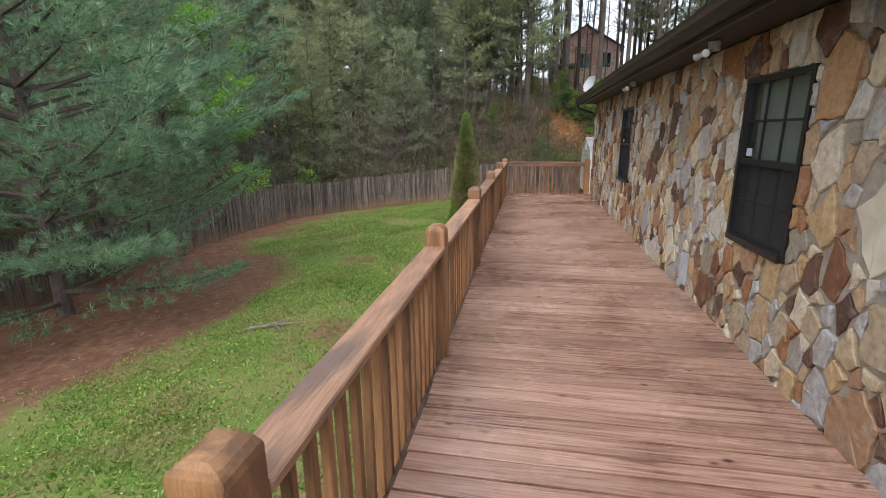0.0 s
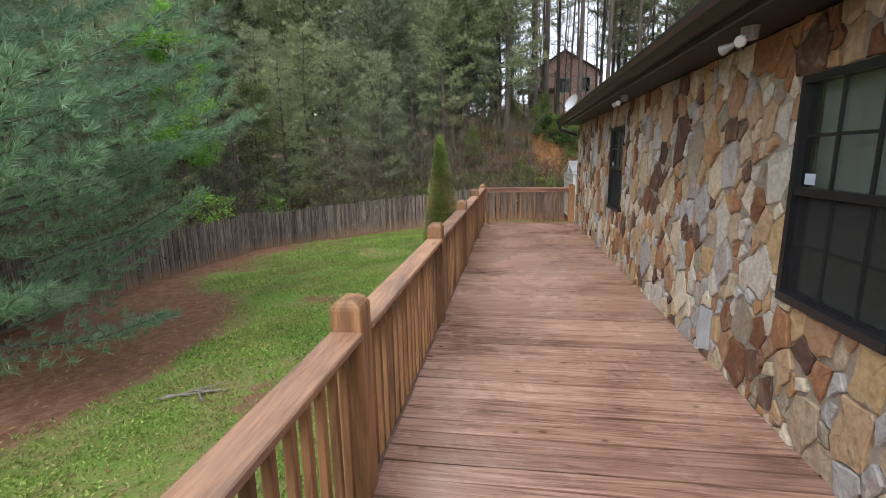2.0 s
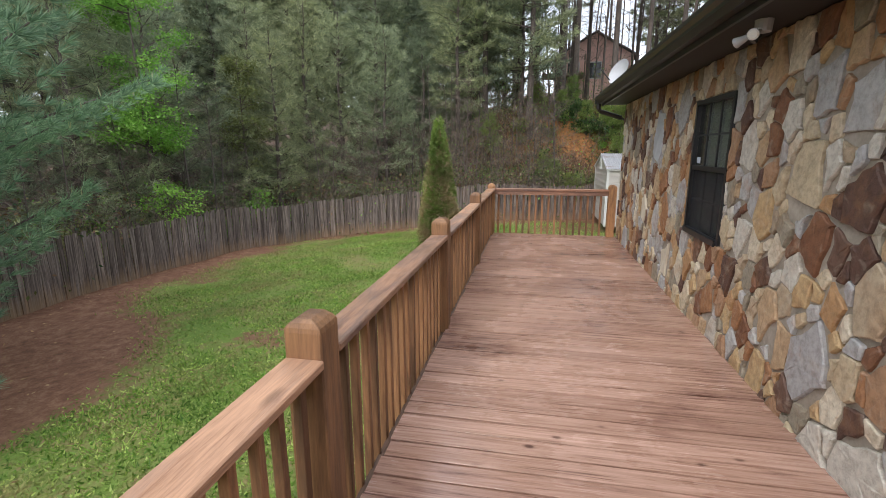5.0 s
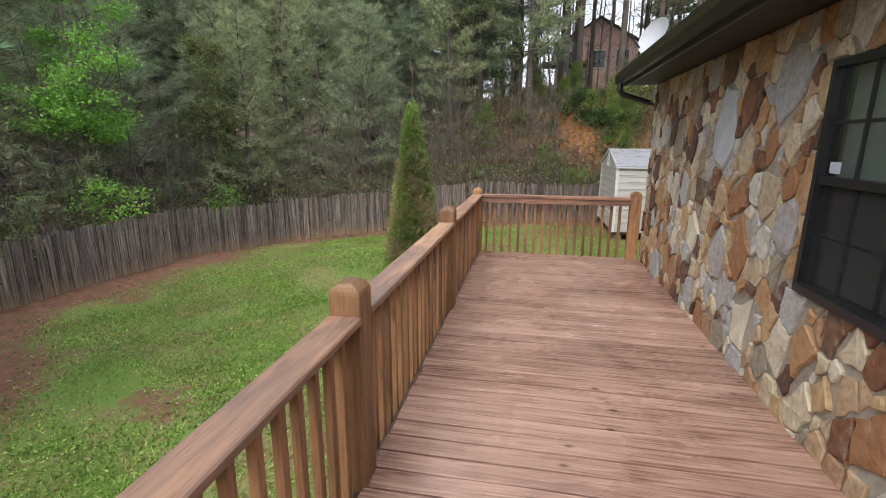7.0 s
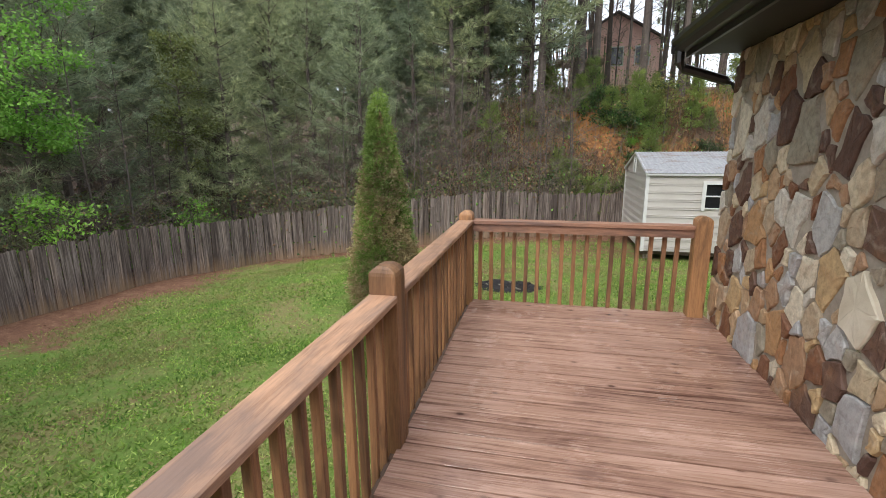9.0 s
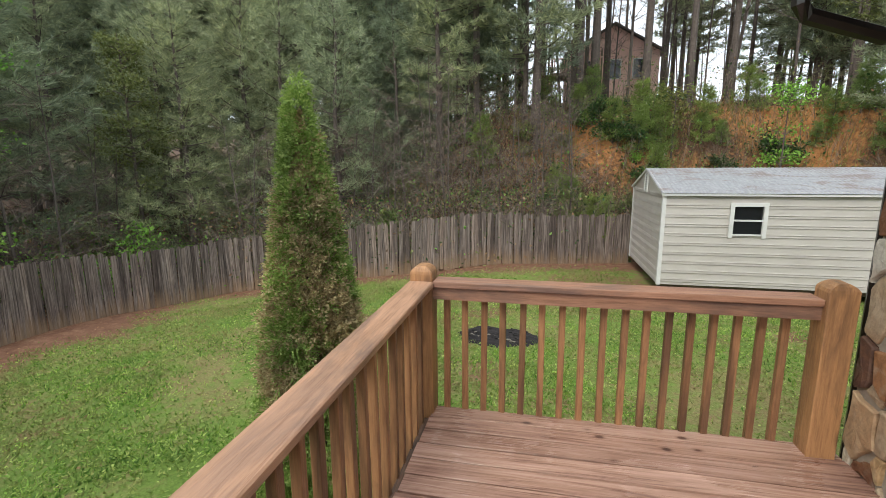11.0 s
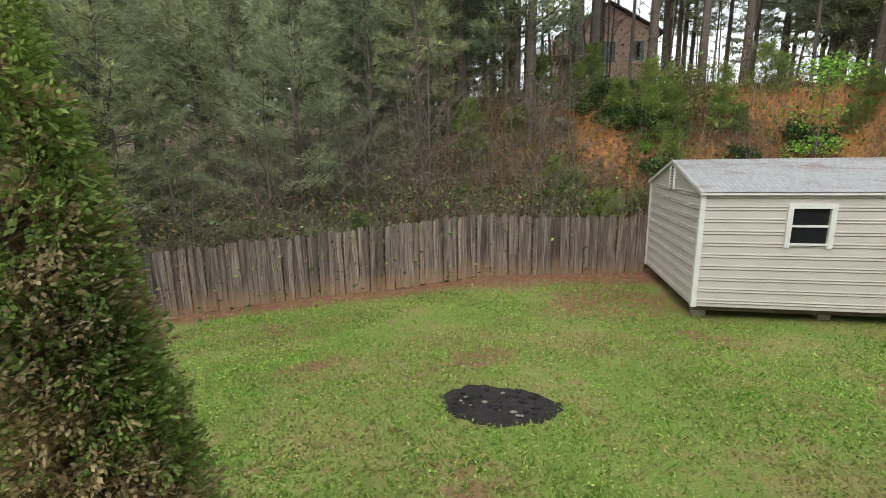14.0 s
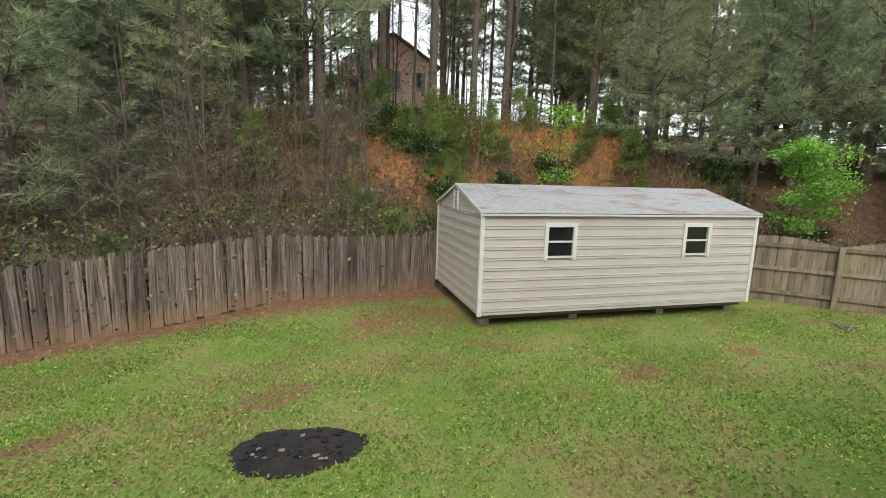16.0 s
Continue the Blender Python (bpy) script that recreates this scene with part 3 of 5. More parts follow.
for _i, _w in enumerate(WINDOWS):
    window("window_%d" % (_i + 1), _w)

# ---- deck ----
DX0, DX1, DY0, DY1 = -0.60, 1.69, -2.3, 12.86
RX = -0.65
POST_Y = [12.83 - 2.475 * k for k in (6, 5, 4, 3, 2, 1, 0)]


def deck():
    top = new("deck")
    tagged(top, "wet reddish brown timber deck floor with worn boards", "deck", kind="structure")
    part("rim_joist", boxed(-0.638, -0.60, DY0, DY1 - 0.01, -0.24, -0.037), JOIST, top)
    part("rim_joist", boxed(-0.638, DX1, DY1 - 0.04, DY1 - 0.005, -0.24, -0.037), JOIST, top)
    for k in range(5):
        x = -0.2 + 0.42 * k
        part("joist", boxed(x - 0.019, x + 0.019, DY0, DY1 - 0.05, -0.22, -0.037), JOIST, top)
    rng = random.Random(4)
    meshes = []
    for k in range(10):
        bm = bmesh.new()
        e0, e1 = rng.uniform(-0.006, 0.006), rng.uniform(0, 0.01)
        box(bm, -1.145 + e0, 1.145 - e1, -0.0635, 0.0635, -0.035, 0, 0.0015)
        bmesh.ops.subdivide_edges(bm, edges=[e for e in bm.edges if e.calc_length() > 1], cuts=5)
        for v in bm.verts:
            v.co.z += 0.0022 * math.sin(v.co.x * 3 + k) - (0.0025 * abs(v.co.y) / 0.0675 if v.co.z > -0.01 else 0)
            v.co.y += 0.0016 * math.sin(v.co.x * 4 + 2 * k)
        me = bpy.data.meshes.new("deck_board")
        bm.to_mesh(me)
        bm.free()
        me.materials.append(DECK)
        meshes.append(me)
    y, k = DY0 + 0.07, 0
    while y < DY1 - 0.02:
        ob = link_mesh("deck_board", meshes[rng.randrange(10)], None, top)
        ob.matrix_basis = pose((DX0 + DX1) / 2, y, rng.uniform(-0.002, 0.002), rng.uniform(-0.7, 0.7), 0, rng.choice((0, 180)) + rng.uniform(-0.12, 0.12))
        y += 0.1405
    for px, py in ((RX, 3.0), (RX, 7.9), (RX, 12.8), (0.6, 12.75)):
        part("support_post", boxed(px + 0.05, px + 0.14, py - 0.05, py + 0.04, -1.45, -0.24), JOIST, top)


deck()


def post_mesh(h, low=-0.24, w=0.07):
    bm = bmesh.new()
    rows = [(low, w), (h - 0.05, w), (h - 0.032, w - 0.006), (h - 0.014, w - 0.022), (h, w - 0.046)]
    rings = []
    for z, r in rows:
        rings.append([bm.verts.new((sx * r, sy * (w - 0.45 * (w - r)), z)) for sx, sy in ((-1, -1), (1, -1), (1, 1), (-1, 1))])
    for a, b in zip(rings, rings[1:]):
        for k in range(4):
            bm.faces.new((a[k], a[(k + 1) % 4], b[(k + 1) % 4], b[k]))
    bm.faces.new(rings[-1])
    bm.faces.new(rings[0][::-1])
    ed = [e for e in bm.edges if abs(e.verts[0].co.z - e.verts[1].co.z) > 0.3]
    bmesh.ops.bevel(bm, geom=ed, offset=0.006, segments=1, affect="EDGES")
    me = bpy.data.meshes.new("post")
    bm.to_mesh(me)
    bm.free()
    me.materials.append(POST)
    return me


CAP_T = 0.872


def railing():
    top = tagged(new("deck_railing"), "brown stained timber deck railing with square posts and balusters", "railing")
    rng = random.Random(7)
    pm, tall_pm = post_mesh(0.962), post_mesh(1.018, w=0.074)
    for y in POST_Y:
        o = link_mesh("post", pm if y > 12 else tall_pm, None, top)
        o.matrix_basis = pose(RX, y, 0, 0, 0, rng.choice((0, 0, 0)) + rng.uniform(-0.6, 0.6))
    o = link_mesh("post", pm, None, top)
    o.matrix_basis = pose(1.575, 12.80, 0)
    bal = box_mesh("baluster", BALUSTER, -0.019, 0.019, -0.019, 0.019, -0.14, CAP_T - 0.04, bevel=0.003)
    caps = box_mesh("cap_rail", RAIL_Y, -0.074, 0.08, -1.165, 1.165, -0.038, 0, bevel=0.006)
    for a, b in zip(POST_Y, POST_Y[1:]):
        o = link_mesh("cap_rail", caps, None, top)
        o.matrix_basis = pose(RX, (a + b) / 2, CAP_T + rng.uniform(-0.003, 0.003), 0, rng.uniform(-0.6, 0.6), 0)
        part("under_rail", boxed(RX - 0.054, RX - 0.022, a + 0.072, b - 0.072, CAP_T - 0.125, CAP_T - 0.04), RAIL_Y, top)
        n = 18
        for k in range(n):
            y = a + 0.07 + (b - a - 0.14) * (k + 0.5) / n
            o = link_mesh("baluster", bal, None, top)
            o.matrix_basis = pose(RX, y + rng.uniform(-0.006, 0.006), 0, rng.uniform(-0.3, 0.3), rng.uniform(-0.4, 0.4), rng.uniform(-4, 4))
    ey = 12.83
    part("cap_rail", boxed(RX + 0.073, 1.503, ey - 0.075, ey + 0.07, CAP_T - 0.038, CAP_T, bevel=0.004), RAIL_X, top)
    part("under_rail", boxed(RX + 0.071, 1.504, ey - 0.056, ey - 0.021, CAP_T - 0.115, CAP_T - 0.04), RAIL_X, top)
    x = RX + 0.07 + 0.07
    while x < 1.49:
        o = link_mesh("baluster", bal, None, top)
        o.matrix_basis = pose(x, ey + 0.045, 0, rng.uniform(-0.3, 0.3), rng.uniform(-0.3, 0.3), rng.uniform(-4, 4))
        x += 0.119


railing()


# ---- fixtures on the house ----
def floodlight(y):
    top = tagged(new("floodlight"), "twin head white outdoor floodlight under the eave", "lamp")
    x, z = 1.47, 2.31
    bm = bmesh.new()
    tube(bm, [(x, y, 2.37), (x, y, z - 0.01)], [0.05, 0.045], 14)
    part("base", bm, DISH, top)
    for s in (-1, 1):
        c = Vector((x - 0.02, y + 0.02 * s, z))
        d = Vector((-0.55, 0.7 * s, -0.3)).normalized()
        bm = bmesh.new()
        tube(bm, [c, c + d * 0.05, c + d * 0.06, c + d * 0.1, c + d * 0.135], [0.01, 0.01, 0.017, 0.026, 0.034], 14)
        h = part("head", bm, DISH, top)
        bm = bmesh.new()
        tube(bm, [c + d * 0.136, c + d * 0.142], [0.031, 0.024], 14)
        part("bulb", bm, LAMPGLASS, h, "frosted glass lamp face")
    bm = bmesh.new()
    tube(bm, [(x - 0.02, y, z - 0.02), (x - 0.05, y, z - 0.06)], [0.02, 0.025], 10)
    part("sensor", bm, BLACK, top)
    return top


floodlight(4.1)
floodlight(7.2)


def dish():
    top = tagged(new("satellite_dish"), "pale grey satellite dish on the roof edge", "satellite dish")
    c = Vector((1.42, 11.85, 2.76))
    aim = Vector((-0.8, -0.45, 0.4)).normalized()
    a = aim.orthogonal().normalized()
    b = aim.cross(a)
    bm = bmesh.new()
    for off in (0.0, -0.008):
        prev = None
        for r in range(6):
            q = r / 5
            ring = [bm.verts.new(c + aim * (0.07 * q * q + off) + (a * math.cos(k * math.pi / 12) * 0.2 + b * math.sin(k * math.pi / 12) * 0.2) * max(q, 0.02)) for k in range(24)]
            if prev:
                for k in range(24):
                    bm.faces.new((prev[k], prev[(k + 1) % 24], ring[(k + 1) % 24], ring[k]))
            prev = ring
    part("reflector", bm, DISH, top)
    bm = bmesh.new()
    tube(bm, [(1.64, 11.98, 2.56), (1.64, 11.98, 2.7), c - aim * 0.02], [0.02, 0.02, 0.02], 8)
    part("mast", bm, STEEL, top)
    bm = bmesh.new()
    tube(bm, [c - b * 0.2, c + aim * 0.3 - b * 0.12], [0.01, 0.01], 6)
    part("feed_arm", bm, BLACK, top)


dish()


# ---- storage shed ----
def shed():
    top = tagged(new("storage_shed"), "cream metal storage shed with weathered tin roof on skids", "shed")
    x0, x1, ya, yb, z0, z1, zr = 2.64, 9.2, 20.74, 24.0, -1.08, 0.94, 1.4
    for y in (ya + 0.16, yb - 0.3):
        part("skid", boxed(x0 + 0.05, x1 - 0.03, y, y + 0.1, z0 - 0.12, z0 - 0.002), SKID, top)
    for x in (x0 + 0.15, x1 - 0.3, 4.8, 7.0):
        part("concrete_block", boxed(x, x + 0.2, ya + 0.3, ya + 0.5, z0 - 0.35, z0 - 0.12), MORTAR, top)
    wl = 0.2035

    def ribs(bm, n, base, along, out, length, gap=None):
        """Flat siding with a twin rib at every course; gap: an opening (a, b, za, zb) along it."""
        prof = [(0.0, 0.0), (0.054, 0.0), (0.058, -0.018), (0.07, -0.018), (0.071, 0.014), (0.082, 0.014), (0.09, 0.0), (0.102, 0.0), (0.106, -0.018), (0.118, -0.018), (0.119, 0.012), (0.13, 0.012), (0.138, 0.0), (wl, 0.0)]
        for i in range(n):
            for (h0, d0), (h1, d1) in zip(prof, prof[1:]):
                za, zb = base.z + i * wl + h0, base.z + i * wl + h1
                spans = [(0.0, length)]
                if gap and zb > gap[2] and za < gap[3]:
                    spans = [(0.0, gap[0]), (gap[1], gap[4]), (gap[5], length)]
                for s0, s1 in spans:
                    v = []
                    for s, z, d in ((s0, za, d0), (s1, za, d0), (s1, zb, d1), (s0, zb, d1)):
                        p = base + along * s + out * d
                        v.append(bm.verts.new((p.x, p.y, z)))
                    bm.faces.new(v)
        return bm
    wins = [(4.03, 4.58), (7.3, 7.86)]
    bm = bmesh.new()
    gap = [wins[0][0] - x0, wins[0][1] - x0, 0.06, 0.66, wins[1][0] - x0, wins[1][1] - x0, 0.06, 0.66]
    ribs(bm, 10, Vector((x0, ya, z0)), Vector((1, 0, 0)), Vector((0, -1, 0)), x1 - x0, gap)
    part("front_siding", bm, STEEL, top)
    bm = bmesh.new()
    ribs(bm, 10, Vector((x0, yb, z0)), Vector((0, -1, 0)), Vector((-1, 0, 0)), yb - ya)
    part("end_siding", bm, STEEL, top)
    # gable in courses
    bm = bmesh.new()
    ym = (ya + yb) / 2
    hz = z0 + 10 * wl
    k = 0
    while hz < zr - 0.03:
        h2 = min(hz + wl / 2, zr - 0.01)
        f = lambda z: (yb - ya) / 2 * max(0.0, (zr + 0.02 - z) / (zr + 0.02 - z1))
        v = [bm.verts.new(p) for p in ((x0 - 0.0, ym + f(hz), hz), (x0, ym - f(hz), hz), (x0 - 0.014, ym - f(h2), h2), (x0 - 0.014, ym + f(h2), h2))]
        bm.faces.new(v)
        hz = h2
    part("gable", bm, STEEL, top)
    bm = bmesh.new()
    box(bm, x0 + 0.02, x1, yb - 0.03, yb, z0, z1)
    box(bm, x1 - 0.03, x1, ya + 0.01, yb - 0.03, z0, z1)
    part("rear_siding", bm, STEEL, top)
    part("floor_deck", boxed(x0 + 0.02, x1 - 0.03, ya + 0.02, yb - 0.03, z0, z0 + 0.03), SKID, top)
    for x, y in ((x0 - 0.022, ya - 0.022), (x0 - 0.022, yb - 0.06), (x1 - 0.06, ya - 0.022)):
        part("corner_trim", boxed(x, x + 0.08, y, y + 0.08, z0 - 0.01, z1 - 0.005), WHITE, top, "white corner trim")
    # corrugated roof halves
    for side in (0, 1):
        bm = bmesh.new()
        prev = None
        n = 330
        for i in range(n + 1):
            x = x0 - 0.06 + (x1 - x0 + 0.12) * i / n
            d = 0.006 * math.sin(i * math.pi / 2.0)
            ye = ya - 0.09 if side == 0 else yb + 0.09
            cur = (bm.verts.new((x, ye, z1 - 0.015 + d)), bm.verts.new((x, ym, zr + 0.03 + d)))
            if prev:
                bm.faces.new((prev[0], cur[0], cur[1], prev[1]) if side == 0 else (prev[1], cur[1], cur[0], prev[0]))
            prev = cur
        part("roof_sheet", bm, TIN, top, "rust stained corrugated tin")
    bm = bmesh.new()
    for s in (-1, 1):
        tube(bm, [(x0 - 0.03, ym + s * ((yb - ya) / 2 + 0.08), z1 - 0.04), (x0 - 0.03, ym, zr)], [0.035, 0.035], 4)
    part("rake_trim", bm, WHITE, top)
    part("eave_trim", boxed(x0 - 0.05, x1 + 0.05, ya - 0.075, ya - 0.03, z1 - 0.07, z1 - 0.03), WHITE, top)
    vy, vz = ym - 0.02, 0.86
    v = tagged(new("gable_vent"), "white louvred gable vent")
    v.parent = top
    for dy in (-0.15, 0.12):
        part("stile", boxed(x0 - 0.05, x0 - 0.015, vy + dy, vy + dy + 0.03, vz, vz + 0.44), WHITE, v)
    part("backing", boxed(x0 - 0.022, x0 - 0.016, vy - 0.12, vy + 0.12, vz, vz + 0.44), BLACK, v)
    for k in range(7):
        part("louvre", boxed(x0 - 0.042, x0 - 0.024, vy - 0.12, vy + 0.12, vz + 0.02 + 0.058 * k, vz + 0.044 + 0.058 * k), WHITE, v)
    for a, b in wins:
        w = tagged(new("shed_window"), "white framed small sash window")
        w.parent = top
        bm = bmesh.new()
        for q in ((a - 0.08, a, -0.01, 0.73), (b, b + 0.08, -0.01, 0.73), (a, b, 0.65, 0.73), (a, b, 0.04, 0.07)):
            box(bm, q[0], q[1], ya - 0.035, ya + 0.04, q[2], q[3])
        box(bm, a, b, ya - 0.01, ya + 0.03, 0.34, 0.375)
        part("window_frame", bm, WHITE, w)
        for lo, hi, d in ((0.07, 0.34, 0.015), (0.375, 0.65, 0.02)):
            p = part("pane", boxed(a, b, ya + d, ya + d + 0.004, lo, hi), SHADED, w)
            p.visible_shadow = False


shed()


# ---- fences ----
def along_line(line, step):
    out, carry = [], 0.0
    for (xa, ya), (xb, yb) in zip(line, line[1:]):
        L = math.hypot(xb - xa, yb - ya)
        s = carry
        while s < L:
            out.append((xa + (xb - xa) * s / L, ya + (yb - ya) * s / L, math.degrees(math.atan2(yb - ya, xb - xa))))
            s += step
        carry = s - L
    return out


def picket_fence():
    top = tagged(new("picket_fence"), "weathered grey dog-ear board fence round the yard", "fence")
    rng = random.Random(11)
    meshes = []
    for k in range(12):
        w, h = 0.056, 1.5 + rng.uniform(-0.05, 0.05)
        bm = bmesh.new()
        c = rng.uniform(0.02, 0.05)
        pr = [(-w, -0.06), (w, -0.06), (w, h - c * rng.uniform(0.6, 1.4)), (w - c * 0.8, h), (-w + c, h - rng.uniform(0, 0.03)), (-w, h - c * rng.uniform(0.7, 1.6))]
        a = [bm.verts.new((px, -0.009, pz)) for px, pz in pr]
        b = [bm.verts.new((px, 0.009, pz)) for px, pz in pr]
        bm.faces.new(a)
        bm.faces.new(b[::-1])
        for i in range(6):
            bm.faces.new((a[i], b[i], b[(i + 1) % 6], a[(i + 1) % 6]))
        bmesh.ops.recalc_face_normals(bm, faces=bm.faces)
        me = bpy.data.meshes.new("picket")
        bm.to_mesh(me)
        bm.free()
        me.materials.append(FENCE)
        meshes.append(me)
    pts = along_line(FENCE_LINE[1:], 0.116)
    for i, (x, y, a) in enumerate(pts):
        z = float(ground_z(x, y)) - 0.0 + 0.04 * math.sin(i * 0.13)
        o = link_mesh("picket", meshes[rng.randrange(12)], None, top)
        o.matrix_basis = pose(x + rng.uniform(-0.012, 0.012), y + rng.uniform(-0.012, 0.012), z + rng.uniform(-0.04, 0.045) + 0.05 * math.sin(i * 0.037 + 1), rng.uniform(-1.5, 1.5), rng.uniform(-1.6, 1.6), a + rng.uniform(-3, 3))
    for (xa, ya), (xb, yb) in zip(FENCE_LINE[1:], FENCE_LINE[2:]):
        L = math.hypot(xb - xa, yb - ya)
        nx, ny = -(yb - ya) / L * 0.05, (xb - xa) / L * 0.05
        for h in (0.35, 1.15):
            bm = bmesh.new()
            n = max(2, int(L))
            pts2 = [(xa + (xb - xa) * k / n, ya + (yb - ya) * k / n) for k in range(n + 1)]
            tube(bm, [(px + nx, py + ny, float(ground_z(px, py)) + h) for px, py in pts2], [0.03] * (n + 1), 4)
            part("fence_rail", bm, FENCE, top)


picket_fence()


def privacy_fence():
    top = tagged(new("privacy_fence"), "tan board privacy fence with arched panels and posts", "fence")
    rng = random.Random(13)
    line = [(9.9, 22.25), (16.4, 16.1)]
    ang = math.degrees(math.atan2(line[1][1] - line[0][1], line[1][0] - line[0][0]))
    pts = along_line(line, 0.142)
    bm0 = box_mesh("board", FENCE_TAN, -0.068, 0.068, -0.009, 0.009, -0.05, 1.0)
    ux, uy = math.cos(radians(ang)), math.sin(radians(ang))
    for i, (x, y, a) in enumerate(pts):
        f = (i * 0.142 % 2.44) / 2.44
        h = 1.45 + 0.16 * math.sin(math.pi * f)
        o = link_mesh("board", bm0, None, top)
        o.matrix_basis = pose(x, y, float(ground_z(x, y)) + 0.06, rng.uniform(-0.4, 0.4), rng.uniform(-0.5, 0.5), a) @ Matrix.Diagonal((1, 1, h, 1))
    nx, ny = uy * 0.035, -ux * 0.035
    for x, y, a in along_line(line, 2.44):
        z = float(ground_z(x, y))
        o = part("post", boxed(-0.06, 0.06, -0.055, 0.055, -0.1, 1.52, bevel=0.006), FENCE_TAN, top)
        o.matrix_basis = pose(x + nx * 2, y + ny * 2, z, 0, 0, a)
    for h in (0.18, 0.78, 1.36):
        bm = bmesh.new()
        box(bm, 0, math.hypot(6.5, 6.15), -0.02, 0.02, -0.045, 0.045)
        o = part("fence_rail", bm, FENCE_TAN, top)
        o.matrix_basis = pose(line[0][0] + nx, line[0][1] + ny, -1.25 + h, 0, 0, ang)


privacy_fence()


# ---- trees ----
def pine_meshes(seed, height, radius, base, step, per, count, nlen, nwid, mats, profile, limb=0.03, droop=0.1, candle=0.0, spread=0.55, bare=0.0):
    """Trunk with limbs, and a crown of needle tufts. Returns two meshes."""
    rng = np.random.default_rng(seed)
    rnd = random.Random(seed)
    bm = bmesh.new()
    sway = [(0.04 * math.sin(k * 1.3 + seed), 0.04 * math.cos(k * 1.1 + seed)) for k in range(9)]
    tr = min(0.012 * height + 0.03, 0.17)
    tube(bm, [(sway[k][0] * k * 0.25, sway[k][1] * k * 0.25, -0.3 + (height + 0.3) * k / 8) for k in range(9)], [tr * (1 - 0.92 * k / 8) * (1.25 if k == 0 else 1) for k in range(9)], 9)
    P, D = [], []
    z = base
    while z < height * 0.985:
        q = (z - base) / (height - base)
        L0 = radius * profile(q)
        n = 5 if L0 > 0.6 else 4
        off = rnd.uniform(0, 6.28)
        for k in range(n):
            az = off + 2 * math.pi * k / n + rnd.uniform(-0.4, 0.4)
            L = L0 * rnd.uniform(0.7, 1.12)
            rise = rnd.uniform(-0.05, 0.25) + 0.5 * q
            u = np.array([math.cos(az), math.sin(az), 0.0])
            s = np.array([-u[1], u[0], 0.0])
            zz = z + rnd.uniform(-0.15, 0.15)

            def at(f, L=L, u=u, zz=zz, rise=rise):
                return u * L * f + np.array([0, 0, zz + L * (rise * f - droop * 1.6 * f * f + 0.18 * f ** 4)])
            r0 = max(0.008, min(limb, 0.014 * L + 0.004))
            tube(bm, [at(f) for f in (0, 0.35, 0.7, 1.0)], [r0, r0 * 0.7, r0 * 0.4, r0 * 0.15], 4, False)
            m = max(3, int(L * per))
            for f in np.linspace(0.28 + 0.15 * bare, 1.0, m):
                c = at(f)
                w = (0.42 * L * (1.08 - f) + 0.12)
                for side in (-1, 1):
                    for g in np.linspace(0.25, 1, max(2, int(w * per * 0.55))):
                        tip = c + s * side * w * g * rnd.uniform(0.7, 1.1) + u * w * g * 0.55 + np.array([0, 0, rnd.uniform(-0.06, 0.1)])
                        P.append(tip)
                        D.append(s * side * 0.5 + u * 0.8 + np.array([0, 0, 0.55]))
                P.append(c)
                D.append(u + np.array([0, 0, 0.7]))
        z += step * (1.15 - 0.4 * q) * rnd.uniform(0.8, 1.2)
    P, D = np.array(P), np.array(D)
    tris = needles(rng, P, D, count, nlen, nwid, spread)
    idx = np.zeros(len(tris), int)
    if candle:
        pick = rng.random(len(P)) < candle
        ct = needles(rng, P[pick] + np.array([0, 0, 0.03]), np.tile([[0, 0, 1.0]], (pick.sum(), 1)), 2, 0.11, 0.02, 0.12)
        tris = np.concatenate([tris, ct])
        idx = np.concatenate([idx, np.ones(len(ct), int)])
    me = bpy.data.meshes.new("trunk")
    bm.to_mesh(me)
    bm.free()
    me.materials.append(BARK)
    return me, tri_mesh("crown", tris, mats, idx)


def tree_thing(name, meshes, m, label, category="tree", group=""):
    top = tagged(new(name), label, category, group)
    link_mesh("trunk", meshes[0], None, top)
    link_mesh("crown", meshes[1], None, top)
    top.matrix_basis = m
    return top


def stand(x, y, s=1.0, rz=0.0, sz=None, sink=0.0):
    return pose(x, y, float(ground_z(x, y)) - sink, 0, 0, rz) @ Matrix.Diagonal((s, s, sz or s, 1))


big = pine_meshes(3, 9.0, 4.9, 0.35, 0.42, 5.4, 27, 0.18, 0.012, [NEEDLE_BLUE, CANDLE], lambda q: (0.72 + 0.9 * q if q < 0.3 else 1.0 - 1.1 * (q - 0.3)) if q < 1 else 0.1, 0.05, 0.07, 0.08, 0.42)
tree_thing("white_pine", big, stand(-8.9, 6.7), "large bluish green white pine with sweeping boughs in yard")

full = lambda q: 1.0 - 0.85 * q
kinds = [pine_meshes(20 + k, 8.4, 2.6, 0.8 + 0.5 * k, 0.62, 3.9, 11, 0.26, 0.022, [NEEDLE, CANDLE], full, 0.03, 0.04, 0.02, 0.6) for k in range(3)]
airy = [pine_meshes(40 + k, 13.0, 2.6, 3.0 + 1.2 * k, 0.75, 3.3, 10, 0.34, 0.042, [NEEDLE, CANDLE], lambda q: 0.75 + 0.4 * q - 1.0 * q * q, 0.035, 0.06, 0.0, 0.65) for k in range(2)]
tall = [pine_meshes(60 + k, 22.0, 2.9, 9.5 + 2.0 * k, 1.1, 2.0, 10, 0.46, 0.05, [NEEDLE, CANDLE], lambda q: 0.8 + 0.3 * q - 0.9 * q * q, 0.05, 0.05, 0.0, 0.7) for k in range(2)]


